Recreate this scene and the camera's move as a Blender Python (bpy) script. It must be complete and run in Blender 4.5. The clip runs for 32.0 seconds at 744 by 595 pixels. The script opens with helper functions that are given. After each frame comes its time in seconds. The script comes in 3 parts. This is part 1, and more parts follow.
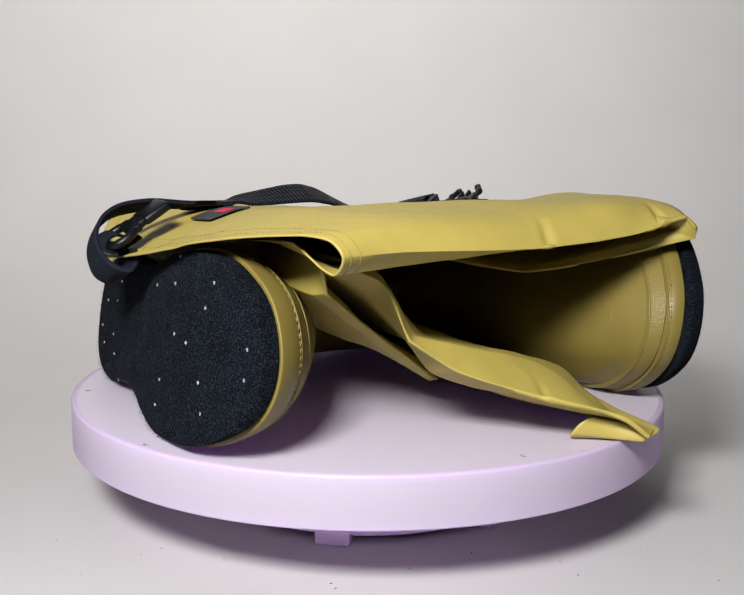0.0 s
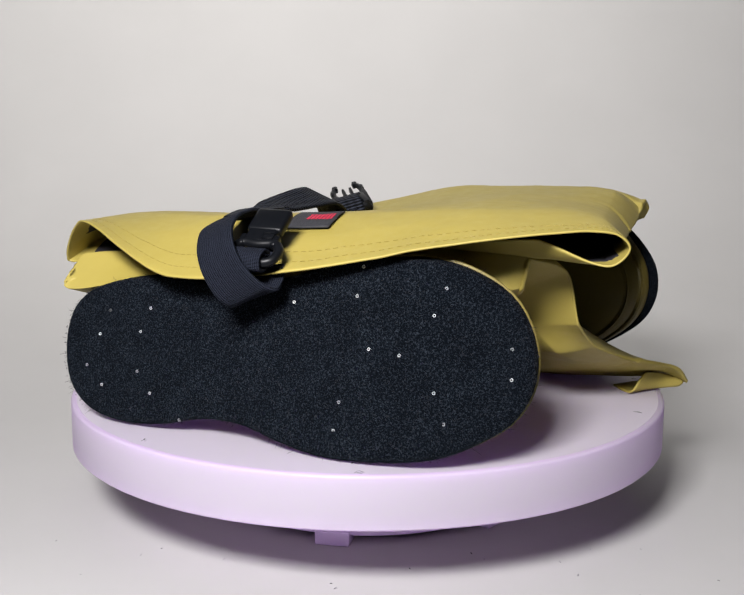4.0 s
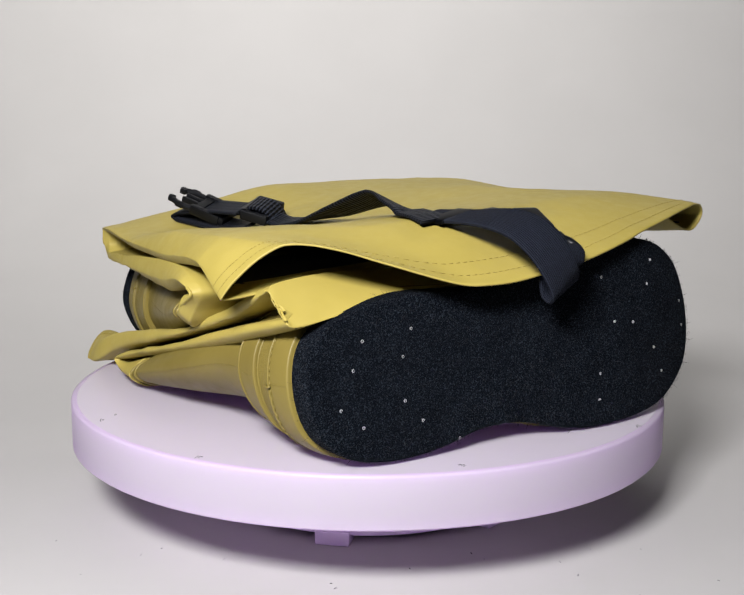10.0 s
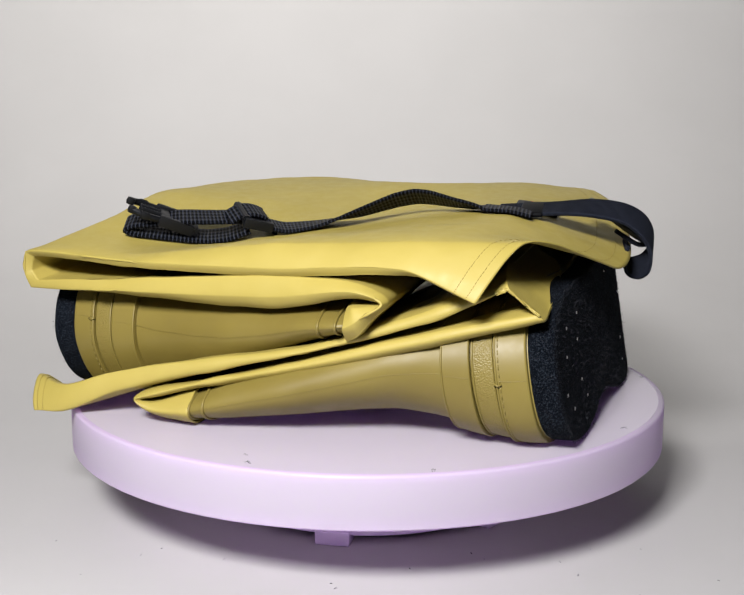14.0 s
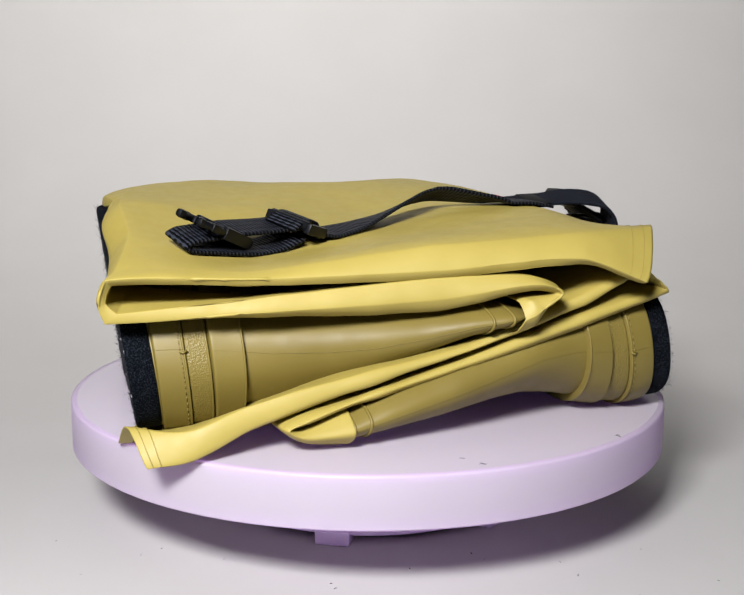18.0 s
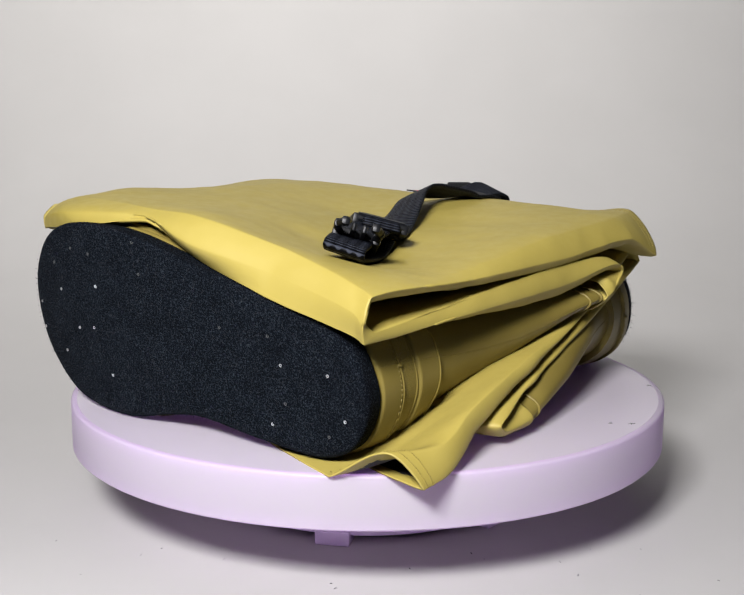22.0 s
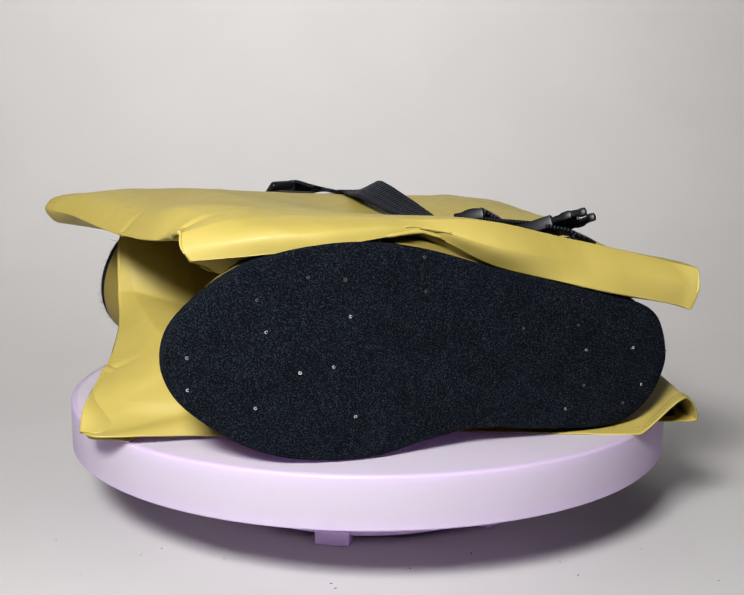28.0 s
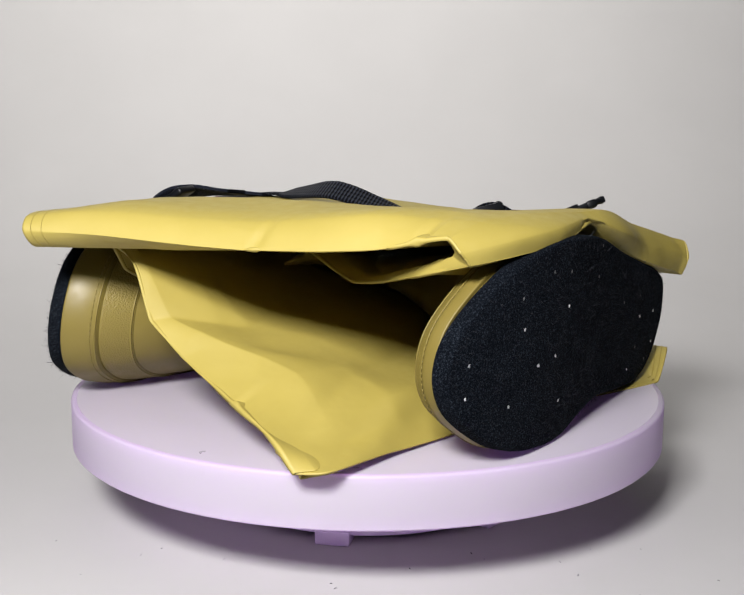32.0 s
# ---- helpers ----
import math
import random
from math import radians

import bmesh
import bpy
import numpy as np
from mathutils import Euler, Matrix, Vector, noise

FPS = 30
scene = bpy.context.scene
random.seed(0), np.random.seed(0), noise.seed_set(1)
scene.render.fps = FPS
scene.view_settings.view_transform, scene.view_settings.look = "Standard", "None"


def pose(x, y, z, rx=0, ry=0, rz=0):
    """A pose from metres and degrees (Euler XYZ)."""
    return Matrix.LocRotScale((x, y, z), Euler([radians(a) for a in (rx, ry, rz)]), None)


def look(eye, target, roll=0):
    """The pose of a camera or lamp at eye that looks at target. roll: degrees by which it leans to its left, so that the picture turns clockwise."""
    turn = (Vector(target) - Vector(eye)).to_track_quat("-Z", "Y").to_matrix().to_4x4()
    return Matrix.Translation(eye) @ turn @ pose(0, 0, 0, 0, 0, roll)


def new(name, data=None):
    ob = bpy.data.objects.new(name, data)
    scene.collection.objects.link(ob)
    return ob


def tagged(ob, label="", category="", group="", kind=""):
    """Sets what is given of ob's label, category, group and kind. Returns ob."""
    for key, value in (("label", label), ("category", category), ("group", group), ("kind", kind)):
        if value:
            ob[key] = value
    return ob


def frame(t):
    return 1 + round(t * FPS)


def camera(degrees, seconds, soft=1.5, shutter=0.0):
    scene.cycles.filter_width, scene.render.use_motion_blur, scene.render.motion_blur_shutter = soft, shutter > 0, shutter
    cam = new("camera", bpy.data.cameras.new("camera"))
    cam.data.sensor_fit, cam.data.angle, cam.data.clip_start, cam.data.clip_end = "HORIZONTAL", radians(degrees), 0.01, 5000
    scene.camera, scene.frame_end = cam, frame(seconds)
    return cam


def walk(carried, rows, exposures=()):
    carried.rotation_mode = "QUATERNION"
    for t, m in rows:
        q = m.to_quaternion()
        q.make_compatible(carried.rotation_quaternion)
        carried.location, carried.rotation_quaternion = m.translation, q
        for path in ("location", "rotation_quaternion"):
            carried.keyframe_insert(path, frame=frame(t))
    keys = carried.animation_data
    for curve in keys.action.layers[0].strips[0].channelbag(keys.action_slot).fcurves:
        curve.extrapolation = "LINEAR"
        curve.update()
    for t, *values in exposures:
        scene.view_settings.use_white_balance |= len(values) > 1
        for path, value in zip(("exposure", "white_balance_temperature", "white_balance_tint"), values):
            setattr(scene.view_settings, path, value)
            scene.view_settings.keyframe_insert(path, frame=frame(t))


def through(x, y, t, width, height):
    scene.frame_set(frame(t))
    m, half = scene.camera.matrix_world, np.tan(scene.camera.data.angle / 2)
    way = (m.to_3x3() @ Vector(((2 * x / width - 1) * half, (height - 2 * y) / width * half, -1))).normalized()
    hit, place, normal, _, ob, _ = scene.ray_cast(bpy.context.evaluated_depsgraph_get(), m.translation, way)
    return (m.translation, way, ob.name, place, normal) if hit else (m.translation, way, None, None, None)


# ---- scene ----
U = 0.22            # radius of the turntable's disc, metres
TOP = 0.083         # height of the disc's top above the floor
TURN = 9.5089       # degrees a second


def V3(p):
    return Vector((p[0] * U, p[1] * U, p[2] * U + TOP))


# camera: it stands still before the turntable
cam = camera(39.254, 32.0, soft=1.5)
EYE = V3((0, -3.5506, 0.8956))
CAMPOSE = Matrix.Translation(EYE) @ Euler((radians(90 - 9.6164), 0, radians(-0.1953))).to_matrix().to_4x4() @ pose(0, 0, 0, 0, 0, 0.3191)
walk(cam, [(0.0, CAMPOSE), (32.0, CAMPOSE)], exposures=[(0.0, -0.3, 6350, 11), (32.0, -0.3, 6350, 11)])

# light: a dim room, a small soft lamp right above the camera and one for the backdrop
world = bpy.data.worlds.new("world")
scene.world = world
world.use_nodes = True
world.node_tree.nodes["Background"].inputs[0].default_value = (0.78, 0.66, 1.0, 1)
world.node_tree.nodes["Background"].inputs[1].default_value = 0.008


def soft_lamp(name, eye, target, size, watts, colour):
    lamp = bpy.data.lights.new(name, "AREA")
    lamp.shape, lamp.size, lamp.size_y = "RECTANGLE", size[0], size[1]
    lamp.energy, lamp.color = watts, colour
    ob = new(name, lamp)
    ob.matrix_world = look(eye, target)
    return ob


soft_lamp("softbox_lamp", (-0.22, -0.92, 0.69), (0.06, 0.02, 0.10), (0.26, 0.17), 29.5, (1.0, 0.972, 0.960))
soft_lamp("backdrop_lamp", (-0.20, 0.40, 1.10), (-0.18, 1.2, 0.62), (1.6, 0.2), 20.0, (1.0, 0.968, 0.912))


# ---------------------------------------------------------------- materials
def material(name):
    m = bpy.data.materials.new(name)
    m.use_nodes = True
    return m, m.node_tree.nodes, m.node_tree.links, m.node_tree.nodes["Principled BSDF"]


def grain(nodes, links, scale, detail=4, rough=0.55):
    c = nodes.new("ShaderNodeTexCoord")
    n = nodes.new("ShaderNodeTexNoise")
    n.inputs["Scale"].default_value = scale
    n.inputs["Detail"].default_value = detail
    n.inputs["Roughness"].default_value = rough
    links.new(c.outputs["Object"], n.inputs["Vector"])
    return n


def ramp(nodes, links, fac, a, b, lo=0.3, hi=0.7):
    r = nodes.new("ShaderNodeValToRGB")
    r.color_ramp.elements[0].position, r.color_ramp.elements[0].color = lo, (*a, 1)
    r.color_ramp.elements[1].position, r.color_ramp.elements[1].color = hi, (*b, 1)
    links.new(fac, r.inputs[0])
    return r


def bump(nodes, links, height, strength, distance, bsdf, chain=None):
    b = nodes.new("ShaderNodeBump")
    b.inputs["Strength"].default_value = strength
    b.inputs["Distance"].default_value = distance
    links.new(height, b.inputs["Height"])
    if chain:
        links.new(chain.outputs[0], b.inputs["Normal"])
    links.new(b.outputs[0], bsdf.inputs["Normal"])
    return b


def simple(name, a, b, rough, scale=60, metal=0.0, bumpy=0.1, depth=0.0005):
    m, n, l, p = material(name)
    g = grain(n, l, scale)
    r = ramp(n, l, g.outputs["Fac"], a, b)
    l.new(r.outputs[0], p.inputs["Base Color"])
    p.inputs["Roughness"].default_value = rough
    p.inputs["Metallic"].default_value = metal
    if bumpy:
        bump(n, l, grain(n, l, scale * 8).outputs["Fac"], bumpy, depth, p)
    return m


def woven(name, a, b, along, across, strength, rough, rows=0.45, lo=0.55):
    """Black woven band: ribs along and across its own uv map."""
    m, n, l, p = material(name)
    c = n.new("ShaderNodeTexCoord")
    w1, w2 = n.new("ShaderNodeTexWave"), n.new("ShaderNodeTexWave")
    w1.bands_direction, w2.bands_direction = "X", "Y"
    w1.inputs["Scale"].default_value, w2.inputs["Scale"].default_value = along, across
    for w in (w1, w2):
        w.inputs["Distortion"].default_value = 0.6
        w.inputs["Detail"].default_value = 1.0
        l.new(c.outputs["UV"], w.inputs["Vector"])
    mix = n.new("ShaderNodeMath")
    mix.operation = "ADD"
    half = n.new("ShaderNodeMath")
    half.operation, half.inputs[1].default_value = "MULTIPLY", rows
    l.new(w2.outputs["Fac"], half.inputs[0])
    l.new(w1.outputs["Fac"], mix.inputs[0])
    l.new(half.outputs[0], mix.inputs[1])
    # rib crests paler: their highlights are put into the colour
    r = ramp(n, l, mix.outputs[0], a, b, lo, 1.4)
    l.new(r.outputs[0], p.inputs["Base Color"])
    p.inputs["Roughness"].default_value = rough
    p.inputs["Specular IOR Level"].default_value = 0.06
    bump(n, l, mix.outputs[0], strength, 0.0006, p)
    return m


def felt(name):
    m, n, l, p = material(name)
    fine, mid = grain(n, l, 930, 5, 0.8), grain(n, l, 55, 4, 0.6)
    r = ramp(n, l, fine.outputs["Fac"], (0.0036, 0.0054, 0.0086), (0.080, 0.097, 0.124), 0.50, 0.80)
    tone = ramp(n, l, mid.outputs["Fac"], (0.62, 0.62, 0.64), (1, 1, 1), 0.3, 0.7)
    mul = n.new("ShaderNodeMix")
    mul.data_type, mul.blend_type = "RGBA", "MULTIPLY"
    mul.inputs[0].default_value = 1.0
    l.new(r.outputs[0], mul.inputs[6])
    l.new(tone.outputs[0], mul.inputs[7])
    l.new(mul.outputs[2], p.inputs["Base Color"])
    p.inputs["Roughness"].default_value = 1.0
    p.inputs["Specular IOR Level"].default_value = 0.04
    b = bump(n, l, fine.outputs["Fac"], 1.0, 0.0022, p)
    bump(n, l, mid.outputs["Fac"], 0.2, 0.002, p, b)
    return m


def coated(name):
    """Stiff coated cloth: even colour, faint weave, soft stains and small pits."""
    m, n, l, p = material(name)
    big, small, weave = grain(n, l, 9, 4), grain(n, l, 120, 3), grain(n, l, 1500, 2)
    r = ramp(n, l, big.outputs["Fac"], (0.308, 0.246, 0.050), (0.353, 0.282, 0.062), 0.3, 0.7)
    l.new(r.outputs[0], p.inputs["Base Color"])
    rr = ramp(n, l, small.outputs["Fac"], (0.53, 0.53, 0.53), (0.66, 0.66, 0.66))
    l.new(rr.outputs[0], p.inputs["Roughness"])
    p.inputs["Specular IOR Level"].default_value = 0.5
    b = bump(n, l, weave.outputs["Fac"], 0.12, 0.0004, p)
    b = bump(n, l, small.outputs["Fac"], 0.10, 0.0006, p, b)
    bump(n, l, grain(n, l, 26, 3).outputs["Fac"], 0.25, 0.0025, p, b)
    return m


def plastic_shell(name, a, b, through, share):
    """Thin lavender plastic that lets some light through."""
    m, n, l, p = material(name)
    r = ramp(n, l, grain(n, l, 14, 4).outputs["Fac"], a, b)
    l.new(r.outputs[0], p.inputs["Base Color"])
    p.inputs["Roughness"].default_value = 0.34
    p.inputs["Specular IOR Level"].default_value = 0.35
    bump(n, l, grain(n, l, 900, 2).outputs["Fac"], 0.05, 0.0003, p)
    t = n.new("ShaderNodeBsdfTranslucent")
    t.inputs[0].default_value = (*through, 1)
    mix = n.new("ShaderNodeMixShader")
    mix.inputs[0].default_value = share
    l.new(p.outputs[0], mix.inputs[1])
    l.new(t.outputs[0], mix.inputs[2])
    l.new(mix.outputs[0], n["Material Output"].inputs["Surface"])
    return m


def rubber(name, grainy):
    m, n, l, p = material(name)
    big, small = grain(n, l, 13, 4), grain(n, l, 90, 4)
    r = ramp(n, l, big.outputs["Fac"], (0.140, 0.107, 0.023), (0.172, 0.134, 0.030), 0.3, 0.7)
    l.new(r.outputs[0], p.inputs["Base Color"])
    rr = ramp(n, l, small.outputs["Fac"], (0.42, 0.42, 0.42), (0.54, 0.54, 0.54)) if grainy else ramp(n, l, small.outputs["Fac"], (0.40, 0.40, 0.40), (0.53, 0.53, 0.53))
    l.new(rr.outputs[0], p.inputs["Roughness"])
    p.inputs["Specular IOR Level"].default_value = 0.36
    if grainy:
        c, v = n.new("ShaderNodeTexCoord"), n.new("ShaderNodeTexVoronoi")
        v.inputs["Scale"].default_value = 880
        l.new(c.outputs["Object"], v.inputs["Vector"])
        bump(n, l, v.outputs["Distance"], 0.55, 0.0006, p)
    else:
        b = bump(n, l, small.outputs["Fac"], 0.08, 0.001, p)
        bump(n, l, big.outputs["Fac"], 0.06, 0.004, p, b)
    return m


M_FABRIC = coated("coated_fabric")
M_LINING = simple("navy_lining", (0.007, 0.006, 0.012), (0.016, 0.014, 0.024), 0.9, 600, 0, 0.3, 0.0003)
M_RUBBER = rubber("olive_rubber", False)
M_TEXTURED = rubber("grained_rubber", True)
M_FELT = felt("black_felt")
M_FUZZ = simple("felt_fibre", (0.003, 0.0035, 0.006), (0.018, 0.020, 0.027), 0.9, 300, 0, 0.0)
M_WEB = woven("black_webbing", (0.0008, 0.0010, 0.0017), (0.028, 0.032, 0.044), 1.15, 0.5, 1.0, 0.5, lo=0.85)
M_ELASTIC = woven("black_elastic", (0.0010, 0.0012, 0.0022), (0.022, 0.026, 0.040), 4.4, 2.3, 0.9, 0.75, 1.0)
M_PLASTIC = simple("black_plastic", (0.0020, 0.0024, 0.0035), (0.0035, 0.0041, 0.0056), 0.42, 80, 0, 0.03, 0.0002)
M_STEEL = simple("bright_steel", (0.62, 0.62, 0.62), (0.75, 0.75, 0.75), 0.32, 300, 1.0, 0.0)
# steel darkened in colour for studs that catch no glint
M_DIM_STUD = simple("dim_stud_steel", (0.05, 0.052, 0.056), (0.09, 0.092, 0.096), 0.6, 300, 0.6, 0.0)
M_THREAD = simple("ochre_thread", (0.255, 0.200, 0.040), (0.295, 0.232, 0.048), 0.7, 200, 0, 0.0)
M_TAG = simple("grey_woven_label", (0.014, 0.014, 0.018), (0.028, 0.028, 0.033), 0.8, 500, 0, 0.3, 0.0003)
M_RED = simple("red_thread", (0.42, 0.012, 0.04), (0.52, 0.02, 0.06), 0.7, 500, 0, 0.0)
M_LINT = simple("dark_lint", (0.09, 0.09, 0.10), (0.15, 0.15, 0.16), 0.9, 500, 0, 0.0)
M_DISC = plastic_shell("lavender_plastic", (0.60, 0.585, 0.61), (0.62, 0.605, 0.63), (0.88, 0.66, 1.0), 0.54)
M_PLATE = plastic_shell("lavender_plate", (0.595, 0.568, 0.595), (0.615, 0.588, 0.615), (0.82, 0.64, 1.0), 0.28)
M_BASE = simple("violet_plastic", (0.78, 0.64, 0.90), (0.80, 0.67, 0.92), 0.45, 30, 0, 0.04, 0.0002)
M_SWEEP = simple("white_paper", (0.415, 0.407, 0.40), (0.435, 0.427, 0.42), 0.75, 5, 0, 0.05, 0.0003)
M_PLASTIC.node_tree.nodes["Principled BSDF"].inputs["Specular IOR Level"].default_value = 0.24
# unseen room surfaces: dark and bluish to keep bounced light low and cool
M_WALL = simple("unseen_room_blue", (0.030, 0.038, 0.055), (0.040, 0.050, 0.072), 0.9, 4, 0, 0.1, 0.001)
M_CEILING = simple("unseen_ceiling_blue", (0.14, 0.16, 0.21), (0.17, 0.19, 0.25), 0.9, 4, 0, 0.05, 0.001)


# ---------------------------------------------------------------- mesh tools
def part(name, bm, mat, parent=None, label="", smooth=True):
    me = bpy.data.meshes.new(name)
    bmesh.ops.recalc_face_normals(bm, faces=bm.faces)
    bm.to_mesh(me)
    bm.free()
    me.materials.append(mat)
    if smooth:
        for f in me.polygons:
            f.use_smooth = True
    ob = new(name, me)
    if parent:
        ob.parent = parent
    if label:
        ob["label"] = label
    return ob


def spline(pts, n, closed=False, stiff=0.0):
    """n points along a Catmull-Rom curve through pts; stiff (one value or one a point) draws it towards straight pieces with creases between."""
    P = np.array(pts, float)
    k = len(P)
    segs = k if closed else k - 1
    hard = np.ones(k) * stiff
    out = []
    for i in range(n):
        s = i * segs / (n if closed else n - 1)
        j = min(int(s), segs - 1)
        f = s - j
        idx = [(j + o) % k if closed else min(max(j + o, 0), k - 1) for o in (-1, 0, 1, 2)]
        a, b, c, d = P[idx]
        if not closed and j == 0:
            a = 2 * b - c
        if not closed and j == k - 2:
            d = 2 * c - b
        h0, h1 = hard[idx[1]], hard[idx[2]]
        # tangents weighted by the lengths beside them, so that short pieces next to long ones do not swell
        la, lb, lc = [np.sqrt(np.maximum(np.linalg.norm(q, axis=-1, keepdims=True), 1e-6)) for q in (b - a, c - b, d - c)]
        m0 = (((b - a) / la * lb + (c - b) / lb * la) / (la + lb) * lb) * (1 - h0) + (c - b) * h0
        m1 = (((c - b) / lb * lc + (d - c) / lc * lb) / (lb + lc) * lb) * (1 - h1) + (c - b) * h1
        out.append(b + m0 * f + (3 * (c - b) - 2 * m0 - m1) * f * f + (2 * (b - c) + m0 + m1) * f ** 3)
    return np.array(out)


def loft(rows, nu, nv, closed=False, stiff=0.0, first=0.0, fold=0.0):
    """Grid (nv, nu, 3) of a surface through the curves rows. stiff: of the rows, first: of the first row, fold: from row to row."""
    R = np.array([spline(r, nu, closed, stiff if i else first) for i, r in enumerate(rows)])
    return spline(R, nv, False, fold)


def normals(G, closed):
    if closed:
        du = np.roll(G, -1, 1) - np.roll(G, 1, 1)
    else:
        du = np.gradient(G, axis=1)
    dv = np.gradient(G, axis=0)
    n = np.cross(du, dv)
    return n / np.maximum(np.linalg.norm(n, axis=2, keepdims=True), 1e-9)


def skin(G, thick, closed=False, cap0=False, cap1=False, bare=None):
    """A bmesh of the grid G (in disc radii), thickened inwards by thick; closed round u if asked. bare(i, j) leaves out faces of the inner layer."""
    bm = bmesh.new()
    nv, nu, _ = G.shape
    layers = [G] if not thick else [G, G - normals(G, closed) * thick]
    vs = [[[bm.verts.new(V3(p)) for p in row] for row in L] for L in layers]
    cols = nu if closed else nu - 1
    for k, L in enumerate(vs):
        for i in range(nv - 1):
            for j in range(cols):
                if k and bare and bare(i, j):
                    continue
                q = (L[i][j], L[i][(j + 1) % nu], L[i + 1][(j + 1) % nu], L[i + 1][j])
                bm.faces.new(q if k == 0 else q[::-1])
    if thick:
        a, b = vs
        for i in (0, nv - 1):
            for j in range(cols):
                bm.faces.new((a[i][j], a[i][(j + 1) % nu], b[i][(j + 1) % nu], b[i][j]))
        if not closed:
            for j in (0, nu - 1):
                for i in range(nv - 1):
                    bm.faces.new((a[i][j], a[i + 1][j], b[i + 1][j], b[i][j]))
    else:
        if cap0:
            bm.faces.new(vs[0][0])
        if cap1:
            bm.faces.new(vs[0][-1])
    return bm


def add_box(bm, centre, ax, ay, az, bevel=0.0):
    """A box about centre (metres) with half axes ax, ay, az (vectors); bevelled edges."""
    c, ax, ay, az = Vector(centre), Vector(ax), Vector(ay), Vector(az)
    tmp = bmesh.new()
    bmesh.ops.create_cube(tmp, size=2.0)
    if bevel:
        for v in tmp.verts:
            v.co = Vector((v.co.x * ax.length, v.co.y * ay.length, v.co.z * az.length))
        bmesh.ops.bevel(tmp, geom=tmp.edges[:], offset=bevel, segments=2, affect="EDGES", profile=0.6)
        fx, fy, fz = ax.normalized(), ay.normalized(), az.normalized()
    else:
        fx, fy, fz = ax, ay, az
    vs = {v: bm.verts.new(c + fx * v.co.x + fy * v.co.y + fz * v.co.z) for v in tmp.verts}
    for f in tmp.faces:
        bm.faces.new([vs[v] for v in f.verts])
    tmp.free()


def add_tube(bm, pts, r, n=8, closed=False):
    """A round bar along pts (metres)."""
    P = [Vector(p) for p in pts]
    k = len(P)
    rings = []
    up = Vector((0.13, 0.27, 0.95))
    for i, p in enumerate(P):
        t = (P[(i + 1) % k] - P[i - 1]) if closed else (P[min(i + 1, k - 1)] - P[max(i - 1, 0)])
        t.normalize()
        a = t.cross(up).normalized()
        b = a.cross(t)
        rings.append([bm.verts.new(p + (a * math.cos(2 * math.pi * j / n) + b * math.sin(2 * math.pi * j / n)) * r) for j in range(n)])
    for i in range(k if closed else k - 1):
        A, B = rings[i], rings[(i + 1) % k]
        for j in range(n):
            bm.faces.new((A[j], A[(j + 1) % n], B[(j + 1) % n], B[j]))
    if not closed:
        bm.faces.new(rings[0])
        bm.faces.new(rings[-1])


def ribbon(centre, across, width, thick, n, stiff=0.1, step=0.0035):
    """A woven band: centre line and sideways directions (disc radii), with u along and v across in its uv map."""
    C = spline(centre, n, False, stiff)
    A = spline(across, n, False, 0.3)
    A /= np.linalg.norm(A, axis=1, keepdims=True)
    T = np.gradient(C, axis=0)
    T /= np.maximum(np.linalg.norm(T, axis=1, keepdims=True), 1e-9)
    N = np.cross(T, A)
    N /= np.maximum(np.linalg.norm(N, axis=1, keepdims=True), 1e-9)
    length = np.concatenate([[0], np.cumsum(np.linalg.norm(np.diff(C, axis=0), axis=1))]) * U
    bm = bmesh.new()
    uv = bm.loops.layers.uv.new("weave")
    cross = [(-1, .3), (-.97, .9), (-.8, 1), (0, 1), (.8, 1), (.97, .9), (1, .3), (1, -.3), (.97, -.9), (.8, -1), (0, -1), (-.8, -1), (-.97, -.9), (-1, -.3)]
    rings = [[bm.verts.new(V3(C[i] + A[i] * a * width / 2 + N[i] * b * thick / 2)) for a, b in cross] for i in range(n)]
    for i in range(n - 1):
        for j in range(len(cross)):
            k = (j + 1) % len(cross)
            f = bm.faces.new((rings[i][j], rings[i][k], rings[i + 1][k], rings[i + 1][j]))
            for lp, (u, v) in zip(f.loops, ((length[i], cross[j][0]), (length[i], cross[k][0]), (length[i + 1], cross[k][0]), (length[i + 1], cross[j][0]))):
                lp[uv].uv = (u * 100, v * width * U * 50)
    bm.faces.new(rings[0])
    bm.faces.new(rings[-1])
    return bm


def dashes(bm, line, lift, n, gap=0.45, r=0.0028):
    """Stitches along a line of points (disc radii) with their outward directions lift."""
    seg = len(line) - 1
    for i in range(n):
        a, b = i / n * seg, (i + 1 - gap) / n * seg
        pts = []
        for s in (a, (a + b) / 2, b):
            j = min(int(s), seg - 1)
            p = line[j] * (1 - (s - j)) + line[j + 1] * (s - j)
            pts.append(V3(p + lift[j] * 0.0012))
        add_tube(bm, pts, r * U, 5)


